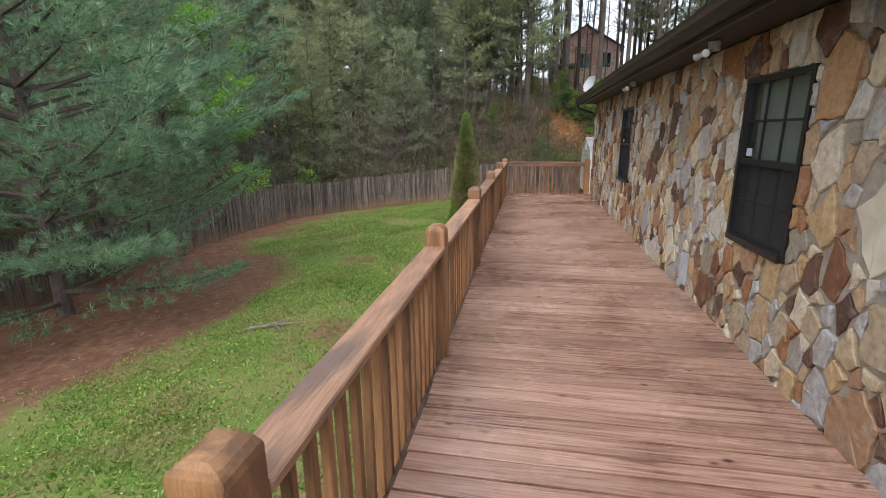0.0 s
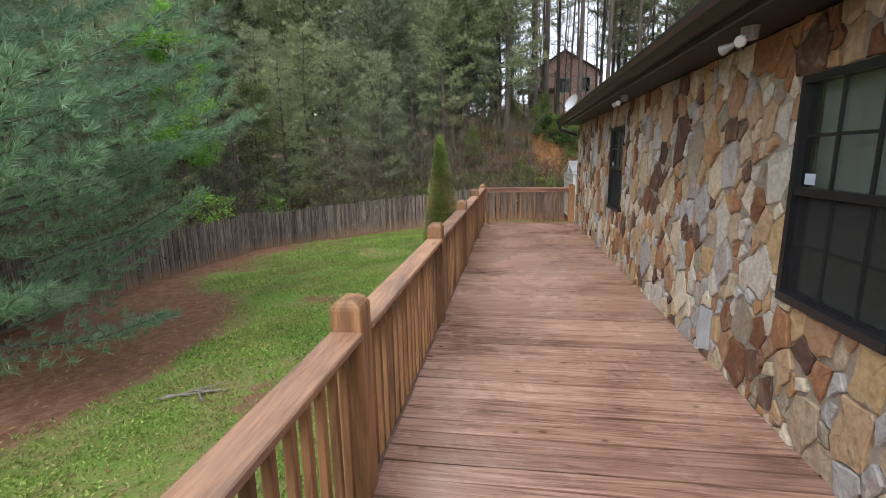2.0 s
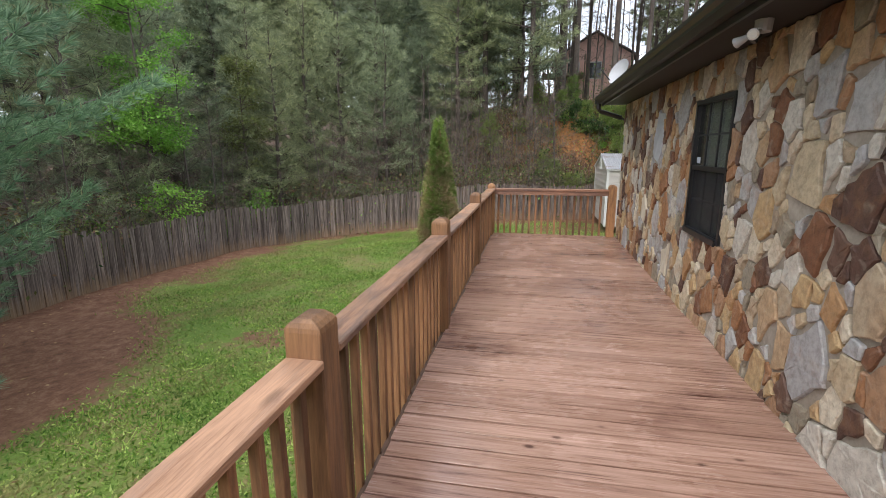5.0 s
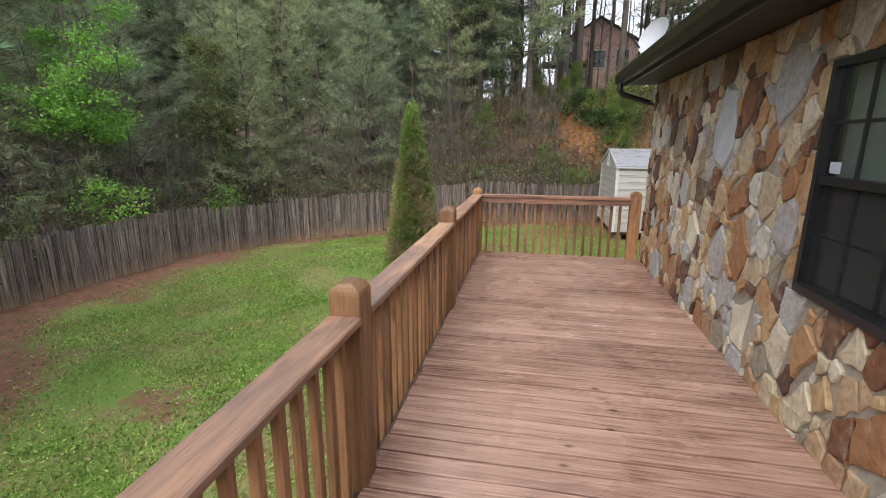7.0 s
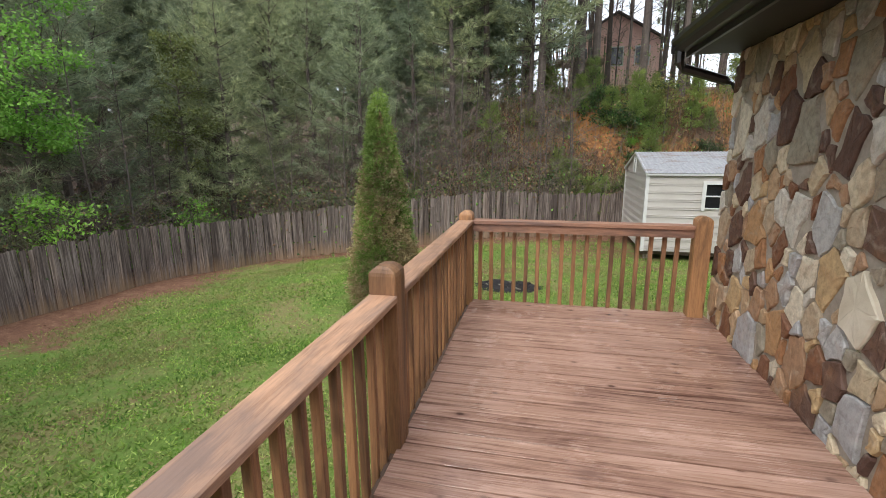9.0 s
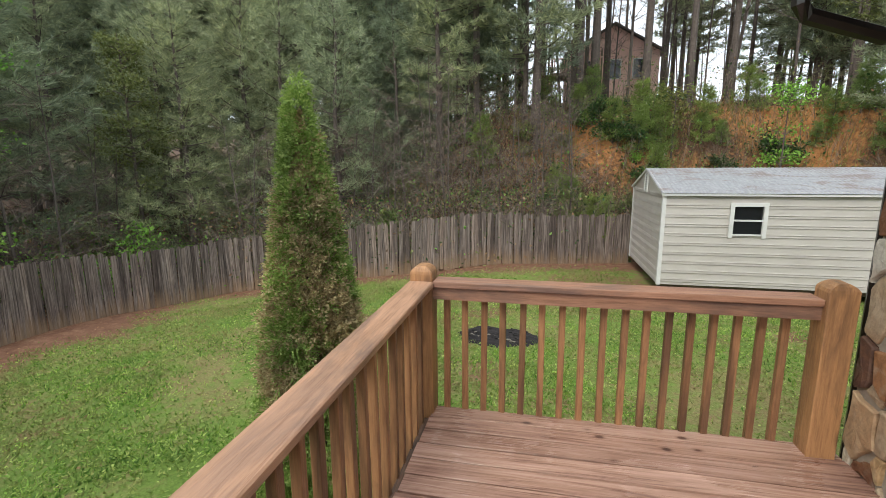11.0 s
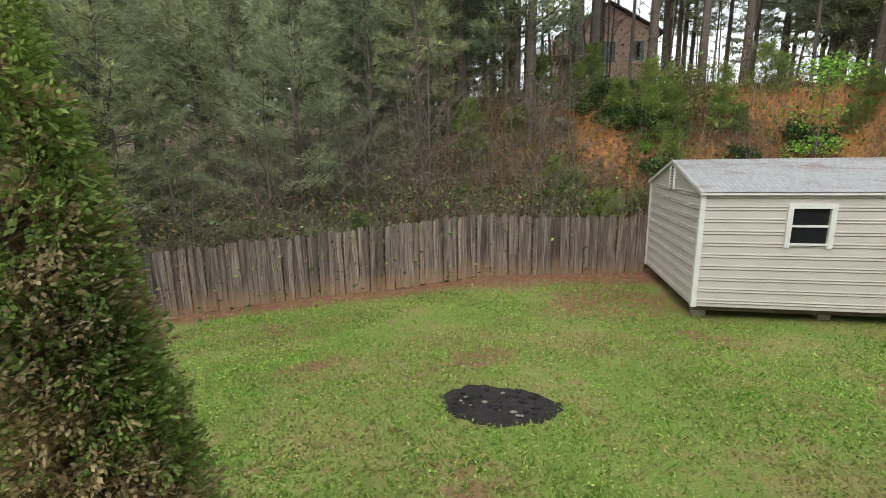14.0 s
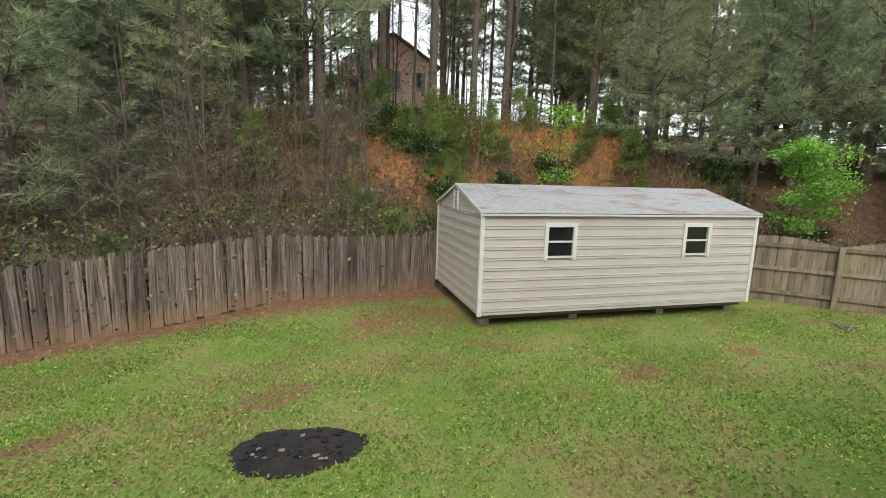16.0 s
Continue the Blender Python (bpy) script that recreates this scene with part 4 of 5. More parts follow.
def plant_woods():
    rnd = random.Random(21)
    label = ("bushy green pine behind the board fence", "slender pine with bare lower trunk in the woods", "tall pine trunk with high crown on the wooded slope")
    # edge row, full boughs
    for x, y, s in ((-15.5, 3, 1.1), (-14, 8, 1.15), (-15, 12.5, 1.2), (-14.8, 16.2, 1.1), (-14.5, 20, 1.25), (-11.5, 23, 1.1), (-9.2, 26.2, 1.15), (-6.6, 25.2, 1.0), (-5.4, 29.0, 0.95),
                    (-0.9, 28.6, 0.95), (-17.5, 24, 1.3), (-12.5, 28, 1.3), (-8, 31, 1.3), (-3.5, 31.5, 1.15), (-19, 16, 1.35), (-18.5, 9, 1.3), (11.8, 27.5, 0.85), (14.2, 26, 1.0), (16.8, 23.4, 1.1), (19.5, 20.5, 1.2), (14.5, 30, 1.1), (18, 28, 1.2), (22, 24, 1.3), (-3.5, 37, 1.1), (-5.5, 37, 1.2), (13.5, 38, 1.0), (-9.5, 38, 1.3), (15.4, 24.8, 1.0), (18, 21.8, 1.1), (20.8, 18.6, 1.2), (12.6, 26.2, 0.9), (23, 20, 1.3), (-13.5, 25, 1.2), (-16.5, 20, 1.3), (-17, 13, 1.3), (-13.2, 5, 1.0)):
        tree_thing("pine_tree", kinds[rnd.randrange(3)], stand(x + rnd.uniform(-0.5, 0.5), y + rnd.uniform(-0.4, 0.4), s * rnd.uniform(0.92, 1.08), rnd.uniform(0, 360)), label[0], "tree", "pines along the fence")
    for k in range(48):
        x, y = rnd.uniform(-30, 0), rnd.uniform(26, 46)
        if k % 3 == 0:
            x, y = rnd.uniform(-32, -17), rnd.uniform(-2, 30)
        elif k % 4 == 0:
            x, y = rnd.uniform(13, 28), rnd.uniform(28, 42)
        tree_thing("pine_tree", airy[rnd.randrange(2)], stand(x, y, rnd.uniform(0.8, 1.25), rnd.uniform(0, 360)), label[1], "tree", "pines in the woods")
    for x, y, s in ((1.35, 30.4, 1.5), (2.1, 31.2, 1.15), (4.1, 31.0, 1.0), (5.6, 30.4, 0.8), (-0.9, 31.5, 0.8), (7.6, 32, 0.9)):
        tree_thing("pine_tree", tall[rnd.randrange(2)], stand(x, y, s, rnd.uniform(0, 360), 1.0), label[2], "tree", "tall pines on the slope")
    for k in range(30):
        x = -36 + 27 * (k + rnd.random()) / 30
        tree_thing("pine_tree", airy[rnd.randrange(2)], stand(x, rnd.uniform(36, 50) + 0.25 * x, rnd.uniform(1.15, 1.55), rnd.uniform(0, 360)), label[1], "tree", "pines in the woods")
    for k in range(9):
        tree_thing("pine_tree", airy[k % 2], stand(rnd.uniform(-30, -21), 6 + 2.3 * k, rnd.uniform(1.2, 1.6), rnd.uniform(0, 360)), label[1], "tree", "pines in the woods")
    for k in range(13):
        f = (k + rnd.random()) / 13
        tree_thing("pine_tree", kinds[k % 3], stand(18 + 12 * f + rnd.uniform(-1, 1), 31 - 15 * f + rnd.uniform(-1.5, 1.5), rnd.uniform(1.3, 1.7), rnd.uniform(0, 360)), label[0], "tree", "pines along the fence")
    for x, y, m, sc in ((2.4, 39.0, tall[1], 0.75), (3.7, 40.8, tall[0], 1.0), (7.0, 40.6, tall[0], 0.9)):
        tree_thing("pine_tree", m, stand(x, y, sc, rnd.uniform(0, 360)), label[2], "tree", "tall pines on the slope")
    for k in range(20):
        tree_thing("pine_tree", airy[rnd.randrange(2)], stand(9.5 + 18 * (k + rnd.random()) / 20, rnd.uniform(36, 54), rnd.uniform(0.85, 1.3), rnd.uniform(0, 360)), label[1], "tree", "pines in the woods")
    for k in range(30):
        x, y = rnd.uniform(-14, 26), rnd.uniform(31.5, 58)
        if 0 < x < 9 and 36 < y < 52:
            x = x - 9 if k % 2 else x + 9
        tree_thing("pine_tree", tall[rnd.randrange(2)], stand(x, y, rnd.uniform(0.75, 1.2), rnd.uniform(0, 360), 1.0), label[2], "tree", "tall pines on the slope")


plant_woods()


def bare_tree(seed, height, spread, base):
    """A thin leafless tree: a leaning trunk, forking limbs and fine twigs."""
    rng = np.random.default_rng(seed)
    bm = bmesh.new()
    r = 0.0035 * height + 0.012
    bend = rng.normal(size=2) * 0.04 * height
    trunk = lambda f: np.array([bend[0] * f * f, bend[1] * math.sin(2 * f), height * f])
    tube(bm, [trunk(f) - np.array([0, 0, 0.2]) for f in (0, 0.25, 0.5, 0.75, 1)], [r, r * 0.85, r * 0.65, r * 0.4, r * 0.1], 6)
    tris = []
    for k in range(int(14 + 3 * height)):
        f = base + (0.98 - base) * rng.random()
        a = trunk(f)
        az = rng.uniform(0, 6.28)
        L = spread * (1.15 - f) * rng.uniform(0.5, 1.1)
        t = a + np.array([math.cos(az) * L, math.sin(az) * L, L * rng.uniform(0.1, 0.9)])
        tube(bm, [a, (a + t) / 2 + rng.normal(size=3) * 0.06 * L, t], [r * 0.3, r * 0.18, r * 0.05], 4, False)
        n = 16
        p = a + (t - a) * rng.uniform(0.2, 1, (n, 1))
        d = unit((t - a) / max(L, 0.1) + rng.normal(size=(n, 3)) * 0.7) * L * rng.uniform(0.2, 0.5, (n, 1))
        s = unit(np.cross(d, rng.normal(size=(n, 3)))) * 0.006
        tris.append(np.stack([p - s, p + s, p + d], 1))
    me = bpy.data.meshes.new("trunk")
    bm.to_mesh(me)
    bm.free()
    me.materials.append(BARK)
    return me, tri_mesh("twig_crown", np.concatenate(tris), [TWIG])


def plant_bare_trees():
    rnd = random.Random(64)
    low = [bare_tree(200 + k, 5.5, 1.9, 0.12) for k in range(3)]
    high = [bare_tree(210 + k, 15.0, 2.6, 0.2) for k in range(3)]

    def put(m, x, y, s, label, group):
        top = tagged(new("bare_tree"), label, "tree", group)
        link_mesh("trunk", m[0], None, top)
        tagged(link_mesh("twig_crown", m[1], None, top), kind="stuff")
        top.matrix_basis = stand(x, y, s, rnd.uniform(0, 360))
    for k in range(46):
        x = -9.5 + 11 * (k + rnd.random()) / 46
        put(low[k % 3], x, float(fence_y(x)) + rnd.uniform(0.8, 4.0), rnd.uniform(0.5, 1.1), "thin brown leafless sapling behind the board fence", "bare saplings")
    for k in range(24):
        put(low[k % 3], rnd.uniform(-14.5, -11.2), 6 + 17 * (k + rnd.random()) / 24, rnd.uniform(0.7, 1.3), "thin brown leafless sapling behind the board fence", "bare saplings")
    for k in range(8):
        put(high[k % 3], 0.2 + k, rnd.uniform(33, 41), rnd.uniform(0.6, 0.9), "slender leafless tree on the wooded slope", "bare trees on the slope")
    for k in range(26):
        put(high[k % 3], -5 + 30 * (k + rnd.random()) / 26, rnd.uniform(31.5, 43) if k % 2 else rnd.uniform(50, 60), rnd.uniform(0.75, 1.3), "slender leafless tree on the wooded slope", "bare trees on the slope")


plant_bare_trees()


def leafy_tree(seed, height, spread, n, size, mat, lean=0.0, base=0.35):
    """A light broadleaf tree: forking limbs and loose sprays of leaves."""
    rng = np.random.default_rng(seed)
    rnd = random.Random(seed)
    bm = bmesh.new()
    r = 0.008 * height + 0.01
    tube(bm, [(lean * f, 0.05 * math.sin(5 * f), height * f - 0.2) for f in (0, 0.3, 0.6, 1)], [r, r * 0.8, r * 0.5, r * 0.1], 7)
    P = []
    for k in range(int(9 + height * 3)):
        f = base + (0.97 - base) * rnd.random()
        az = rnd.uniform(0, 6.28)
        L = spread * (1.05 - f) ** 0.7 * rnd.uniform(0.35, 1.1) * min(1, 0.35 + 1.6 * (f - base)) + 0.2
        a = np.array([lean * f, 0, height * f])
        t = a + np.array([math.cos(az) * L, math.sin(az) * L, L * rnd.uniform(0.0, 0.5)])
        mid = (a + t) / 2 + np.array([0, 0, 0.08 * L])
        tube(bm, [a, mid, t], [r * 0.35, r * 0.22, r * 0.06], 4, False)
        for _ in range(4):
            g = rnd.uniform(0.4, 1.1)
            c = a + (t - a) * g
            m = n // 52
            flat = rng.normal(size=(m, 3)) * np.array([0.3, 0.3, 0.17]) * (0.45 + L * 0.28)
            P.append(c + flat)
    me = bpy.data.meshes.new("trunk")
    bm.to_mesh(me)
    bm.free()
    me.materials.append(BARK)
    return me, quad_mesh("crown", leaves(rng, np.concatenate(P), size), [mat])


for _s, _x, _y, _h, _sp, _n, _m, _l in ((1, -12.4, 17.2, 9.0, 3.4, 5200, SPRING, "young tree with bright yellow green spring leaves"),
                                        (2, -11.2, 16.6, 2.3, 1.4, 1000, SPRING, "small bright green sapling behind the fence"),
                                        (9, -10.6, 20.3, 2.1, 1.0, 500, SPRING, "small bright green sapling behind the fence"),
                                        (3, -12.2, 22.2, 7.5, 2.3, 2200, SHRUB, "thin leafy tree with olive green leaves"),
                                        (4, 7.4, 26.6, 4.6, 1.4, 900, SPRING, "slender sapling with fresh leaves on the bank"),
                                        (5, 12.6, 22.6, 3.6, 2.5, 4200, SPRING, "bright green broadleaf tree beyond the fence"),
                                        (6, 15.9, 20.9, 4.0, 2.0, 3000, SPRING, "bright green broadleaf tree beyond the fence"),
                                        (7, 4.6, 28.2, 3.0, 1.2, 700, SHRUB, "small leafy sapling on the clay bank"),
                                        (8, 10.5, 29.5, 6.5, 1.8, 1300, SHRUB, "thin leafy tree with olive green leaves")):
    tree_thing("broadleaf_tree", leafy_tree(_s, _h, _sp, _n, 0.05, _m), stand(_x, _y), _l)


def shrubs():
    rng = np.random.default_rng(31)
    rnd = random.Random(31)
    kinds2 = []
    for k, (mat, n, w, h, size) in enumerate(((SHRUB, 1500, 0.6, 0.45, 0.045), (DARKLEAF, 1600, 0.65, 0.5, 0.06), (SPRING, 900, 0.5, 0.35, 0.05))):
        bm = bmesh.new()
        for j in range(9):
            a = 6.28 * j / 9
            tube(bm, [(0, 0, -0.1), (math.cos(a) * w * 0.5, math.sin(a) * w * 0.5, h * 0.9), (math.cos(a) * w * 0.9, math.sin(a) * w * 0.9, h * 1.5)], [0.015, 0.01, 0.004], 4, False)
        me = bpy.data.meshes.new("stem")
        bm.to_mesh(me)
        bm.free()
        me.materials.append(TWIG)
        c = rng.normal(size=(22, 3)) * np.array([w * 0.55, w * 0.55, h * 0.35]) + np.array([0, 0, h])
        p = c[rng.integers(0, 22, n)] + rng.normal(size=(n, 3)) * 0.13
        p[:, 2] = np.abs(p[:, 2])
        kinds2.append((me, quad_mesh("foliage", leaves(rng, p, size), [mat])))
    spots = []
    for k in range(60):
        x = rnd.uniform(-10, 14)
        y = float(fence_y(x)) + rnd.uniform(0.7, 6.5)
        kind = rnd.choice((0, 0, 1, 2)) if x > -3 else rnd.choice((0, 2, 1, 0))
        spots.append((x, y, kind, rnd.uniform(0.4, 0.9)))
    for k in range(40):
        spots.append((rnd.uniform(-15.5, -11), rnd.uniform(6, 24), rnd.choice((0, 2)), rnd.uniform(0.8, 1.4)))
    for x, y, kind, s in spots + [(2.6, 28.6, 1, 0.9), (3.3, 28.5, 1, 0.8), (8.0, 28.4, 1, 0.9)]:
        top = tagged(new("shrub"), ("olive green leafy shrub in the undergrowth", "dark glossy evergreen shrub on the bank", "light green spring shrub near the fence")[kind], "shrub", "undergrowth")
        link_mesh("stem", kinds2[kind][0], None, top)
        link_mesh("foliage", kinds2[kind][1], None, top)
        top.matrix_basis = stand(x, y, s, rnd.uniform(0, 360), s * rnd.uniform(0.8, 1.3))


shrubs()


def young_pines():
    rnd = random.Random(51)
    kinds3 = [pine_meshes(80 + k, 1.9, 0.65, 0.1, 0.24, 7, 9, 0.22, 0.014, [NEEDLE_YOUNG, CANDLE], full, 0.012, 0.0, 0.05, 0.7) for k in range(2)]
    for k in range(48):
        x = rnd.uniform(-6, 11)
        y = float(fence_y(x)) + rnd.uniform(1.2, 7)
        tree_thing("young_pine", kinds3[k % 2], stand(x, y, rnd.uniform(0.35, 0.85), rnd.uniform(0, 360)), "small yellow green pine seedling on the bank", "tree", "pine seedlings on the bank")


young_pines()


def thickets():
    """Bare brown twigs and dry stalks behind the fence."""
    rng = np.random.default_rng(71)
    x = np.concatenate([rng.uniform(-10, 13, 2600), rng.uniform(-10, 1, 1800), rng.uniform(-15, -10.9, 1900)])
    y = np.concatenate([fence_y(x[:4400]) + 0.5 + 7.0 * rng.random(4400) ** 1.6, rng.uniform(4, 24, 1900)])
    base = np.stack([x, y, ground_z(x, y) - 0.05], -1)
    lean = rng.normal(size=(len(x), 3)) * np.array([0.25, 0.25, 0])
    h = rng.uniform(0.5, 2.2, (len(x), 1))
    top = base + (lean + np.array([0, 0, 1.0])) * h
    side = unit(rng.normal(size=(len(x), 3)) * np.array([1, 1, 0]))
    w = 0.009
    tris = [np.stack([base - side * w, base + side * w, top], 1)]
    for k in range(9):
        f = rng.uniform(0.25, 0.95, (len(x), 1))
        p = base + (top - base) * f
        d = unit(rng.normal(size=(len(x), 3)) + np.array([0, 0, 0.5])) * h * rng.uniform(0.15, 0.42, (len(x), 1))
        tris.append(np.stack([p - side * 0.005, p + side * 0.005, p + d], 1))
    ob = link_mesh("thicket", tri_mesh("thicket", np.concatenate(tris), [TWIG]), None)
    tagged(ob, "bare brown twigs and brush behind the fence", "brush", kind="stuff")
    gx = rng.uniform(-6, 13, 42000)
    gy = fence_y(gx) + 0.4 + 8.5 * rng.random(42000)
    ok = wave(gx, gy, 1.3, 6) + 0.6 * wave(gx, gy, 3.1, 2) + rng.normal(size=42000) * 0.3 > -0.25
    gp = np.stack([gx, gy, ground_z(gx, gy)], -1)[ok]
    gd = unit(np.concatenate([rng.normal(size=(len(gp), 2)) * 0.45, np.ones((len(gp), 1))], 1)) * rng.uniform(0.1, 0.45, (len(gp), 1))
    gs = unit(rng.normal(size=(len(gp), 3)) * np.array([1, 1, 0])) * 0.012
    ob = link_mesh("bank_grass", tri_mesh("bank_grass", np.stack([gp - gs, gp + gs, gp + gd], 1), [SHRUB, DRYLEAF], (rng.random(len(gp)) < 0.55).astype(int)), None)
    tagged(ob, "rough olive and dry brown grass on the bank", "grass", kind="stuff")
    p = base[rng.integers(0, len(x), 46000)] + np.concatenate([rng.normal(size=(46000, 2)) * 0.5, 0.05 + 2.2 * rng.random((46000, 1)) ** 1.5], 1)
    ob = link_mesh("undergrowth_leaves", quad_mesh("undergrowth_leaves", leaves(rng, p, 0.05), [DRYLEAF, SHRUB, SPRING, DARKLEAF], rng.choice(4, 46000, p=(0.2, 0.45, 0.1, 0.25))), None)
    tagged(ob, "scattered green, olive and dry leaves in the brush", "leaves", kind="stuff")


thickets()


def arborvitae():
    rng = np.random.default_rng(91)
    H = 3.5
    top = tagged(new("arborvitae"), "narrow conical arborvitae with browned patches beside the deck", "tree")
    bm = bmesh.new()
    tube(bm, [(0, 0, -0.1), (0.02, 0, 1.5), (0, 0.02, H - 0.2)], [0.07, 0.05, 0.008], 8)
    part("trunk", bm, BARK, top)
    n, m = 13000, 14
    q = 1 - np.sqrt(rng.random(n))
    az = rng.uniform(0, 2 * math.pi, n)
    lump = 0.08 * np.sin(az * 5 + q * 21) + 0.07 * np.sin(az * 9 - q * 46) + 0.06 * np.sin(az * 17 + q * 90)
    # sprays gather into loose tufts with shaded hollows between
    tq, ta = 1 - rng.random(900) ** 0.58, rng.uniform(0, 2 * math.pi, 900)
    own = rng.integers(0, 900, n)
    q = np.clip(tq[own] + rng.normal(size=n) * 0.016, 0, 0.995)
    az = ta[own] + rng.normal(size=n) * 0.075 / np.maximum(0.46 * (1 - q) ** 0.8, 0.06)
    lump = lump * 0.5 + rng.uniform(-0.12, 0.1, 900)[own]
    rad = (0.5 * (1 - q) ** 0.8 * (1.0 + 0.14 * (1 - smooth(q / 0.15))) + 0.012) * (1 + lump) * rng.uniform(0.84, 1.07, n)
    z = 0.05 + q * (H - 0.12)
    u = np.stack([np.cos(az), np.sin(az), np.zeros(n)], -1)
    P = u * rad[:, None] + np.array([0, 0, 1.0]) * z[:, None]
    D = unit(u * 0.9 + np.array([0, 0, 0.35]) + rng.normal(size=(n, 3)) * 0.65)
    S = unit(np.cross(D, rng.normal(size=(n, 3))))
    # flat fan sprays: each of small scale-leaf diamonds along D, fanned in the plane of S
    f = rng.uniform(0.0, 1.0, (n, m, 1))
    side = rng.uniform(-1, 1, (n, m, 1)) * (0.35 + 0.5 * f)
    C = P[:, None, :] + D[:, None, :] * f * 0.075 + S[:, None, :] * side * 0.055 + rng.normal(size=(n, m, 3)) * 0.008
    A = unit(D[:, None, :] + S[:, None, :] * side * 0.9)
    B = unit(np.cross(A, np.cross(D, S)[:, None, :] + rng.normal(size=(n, m, 3)) * 0.35))
    sz = rng.uniform(0.009, 0.017, (n, m, 1))
    quads = np.stack([C - A * sz, C + B * sz * 0.5, C + A * sz, C - B * sz * 0.5], 2).reshape(-1, 4, 3)
    dry = (0.5 * np.sin(az * 3 + 2 * z) + 0.5 * np.sin(z * 5.5 + az * 2) + rng.normal(size=900)[own] * 1.1 + rng.normal(size=n) * 0.5 + 1.7 * smooth((z - 0.4) / 0.6) - 2.8 * smooth((z - 2.5) / 0.6)) > 1.55
    idx = np.repeat(dry.astype(int), m)
    inner = rng.random(9000)
    a2 = rng.uniform(0, 6.28, 9000)
    r2 = 0.36 * (1 - inner) ** 0.8 * rng.uniform(0.6, 1.1, 9000)
    P2 = np.stack([np.cos(a2) * r2, np.sin(a2) * r2, 0.1 + inner * (H - 0.45)], -1)
    t2 = leaves(rng, P2, 0.034)
    link_mesh("crown", quad_mesh("crown", np.concatenate([quads, t2]), [THUJA, THUJA_DRY], np.concatenate([idx, np.ones(len(t2), int)])), None, top)
    top.matrix_basis = stand(-1.84, 13.58)


arborvitae()


# ---- far house on the hill ----
def far_house():
    top = tagged(new("brick_house"), "pinkish brick house on the hill seen between trunks", "house")
    x0, x1, y0, y1 = 1.6, 7.4, 44.0, 50.0
    z = float(ground_z(6, 44)) + 0.7
    part("wall", boxed(x0, x1, y0, y1, z - 0.8, z + 2.6), BRICK, top)
    xm = (x0 + x1) / 2
    for ya in (y0, y1 - 0.2):
        bm = bmesh.new()
        f = bm.faces.new([bm.verts.new(c) for c in ((x0, ya, z + 2.6), (x1, ya, z + 2.6), (xm, ya, z + 4.3))])
        for q in bmesh.ops.extrude_face_region(bm, geom=[f])["geom"]:
            if isinstance(q, bmesh.types.BMVert):
                q.co.y += 0.2
        bmesh.ops.recalc_face_normals(bm, faces=bm.faces)
        part("gable", bm, BRICK, top)
    for sx in (x0 - 0.3, x1 + 0.3):
        bm = bmesh.new()
        v = [bm.verts.new(c) for c in ((sx, y0 - 0.3, z + 2.43), (xm, y0 - 0.3, z + 4.32), (xm, y1 + 0.3, z + 4.32), (sx, y1 + 0.3, z + 2.43))]
        w = [bm.verts.new(q.co + Vector((0, 0, 0.14))) for q in v]
        for f in ((v[0], v[1], v[2], v[3]), (w[3], w[2], w[1], w[0])):
            bm.faces.new(f)
        for k in range(4):
            bm.faces.new((v[k], w[k], w[(k + 1) % 4], v[(k + 1) % 4]))
        bmesh.ops.recalc_face_normals(bm, faces=bm.faces)
        part("roof", bm, SHINGLE, top)
    for k in range(16):
        part("porch_rail", boxed(x0 - 1.15 + 0.2 * k, x0 - 1.09 + 0.2 * k, y0 - 2.18, y0 - 2.12, z + 1.1, z + 1.9), BRICK, top)
    part("porch_rail", boxed(x0 - 1.2, x0 + 2.0, y0 - 2.2, y0 - 2.1, z + 1.9, z + 1.98), BRICK, top)
    for a in (2.4, 4.1, 5.8):
        w = part("window", boxed(a - 0.05, a + 0.95, y0 - 0.04, y0 - 0.005, z + 0.9, z + 2.2), WHITE, top)
        part("pane", boxed(a + 0.03, a + 0.87, y0 - 0.06, y0 - 0.045, z + 0.98, z + 2.12), SHADED, w)
    part("porch_deck", boxed(x0 - 1.2, x0 + 2.0, y0 - 2.2, y0 - 0.05, z + 0.9, z + 1.1), FENCE_TAN, top)
    for k in range(4):
        part("porch_post", boxed(x0 - 1.1 + k, x0 - 1.0 + k, y0 - 2.15, y0 - 2.05, z - 0.8, z + 2.4), FENCE_TAN, top)


far_house()


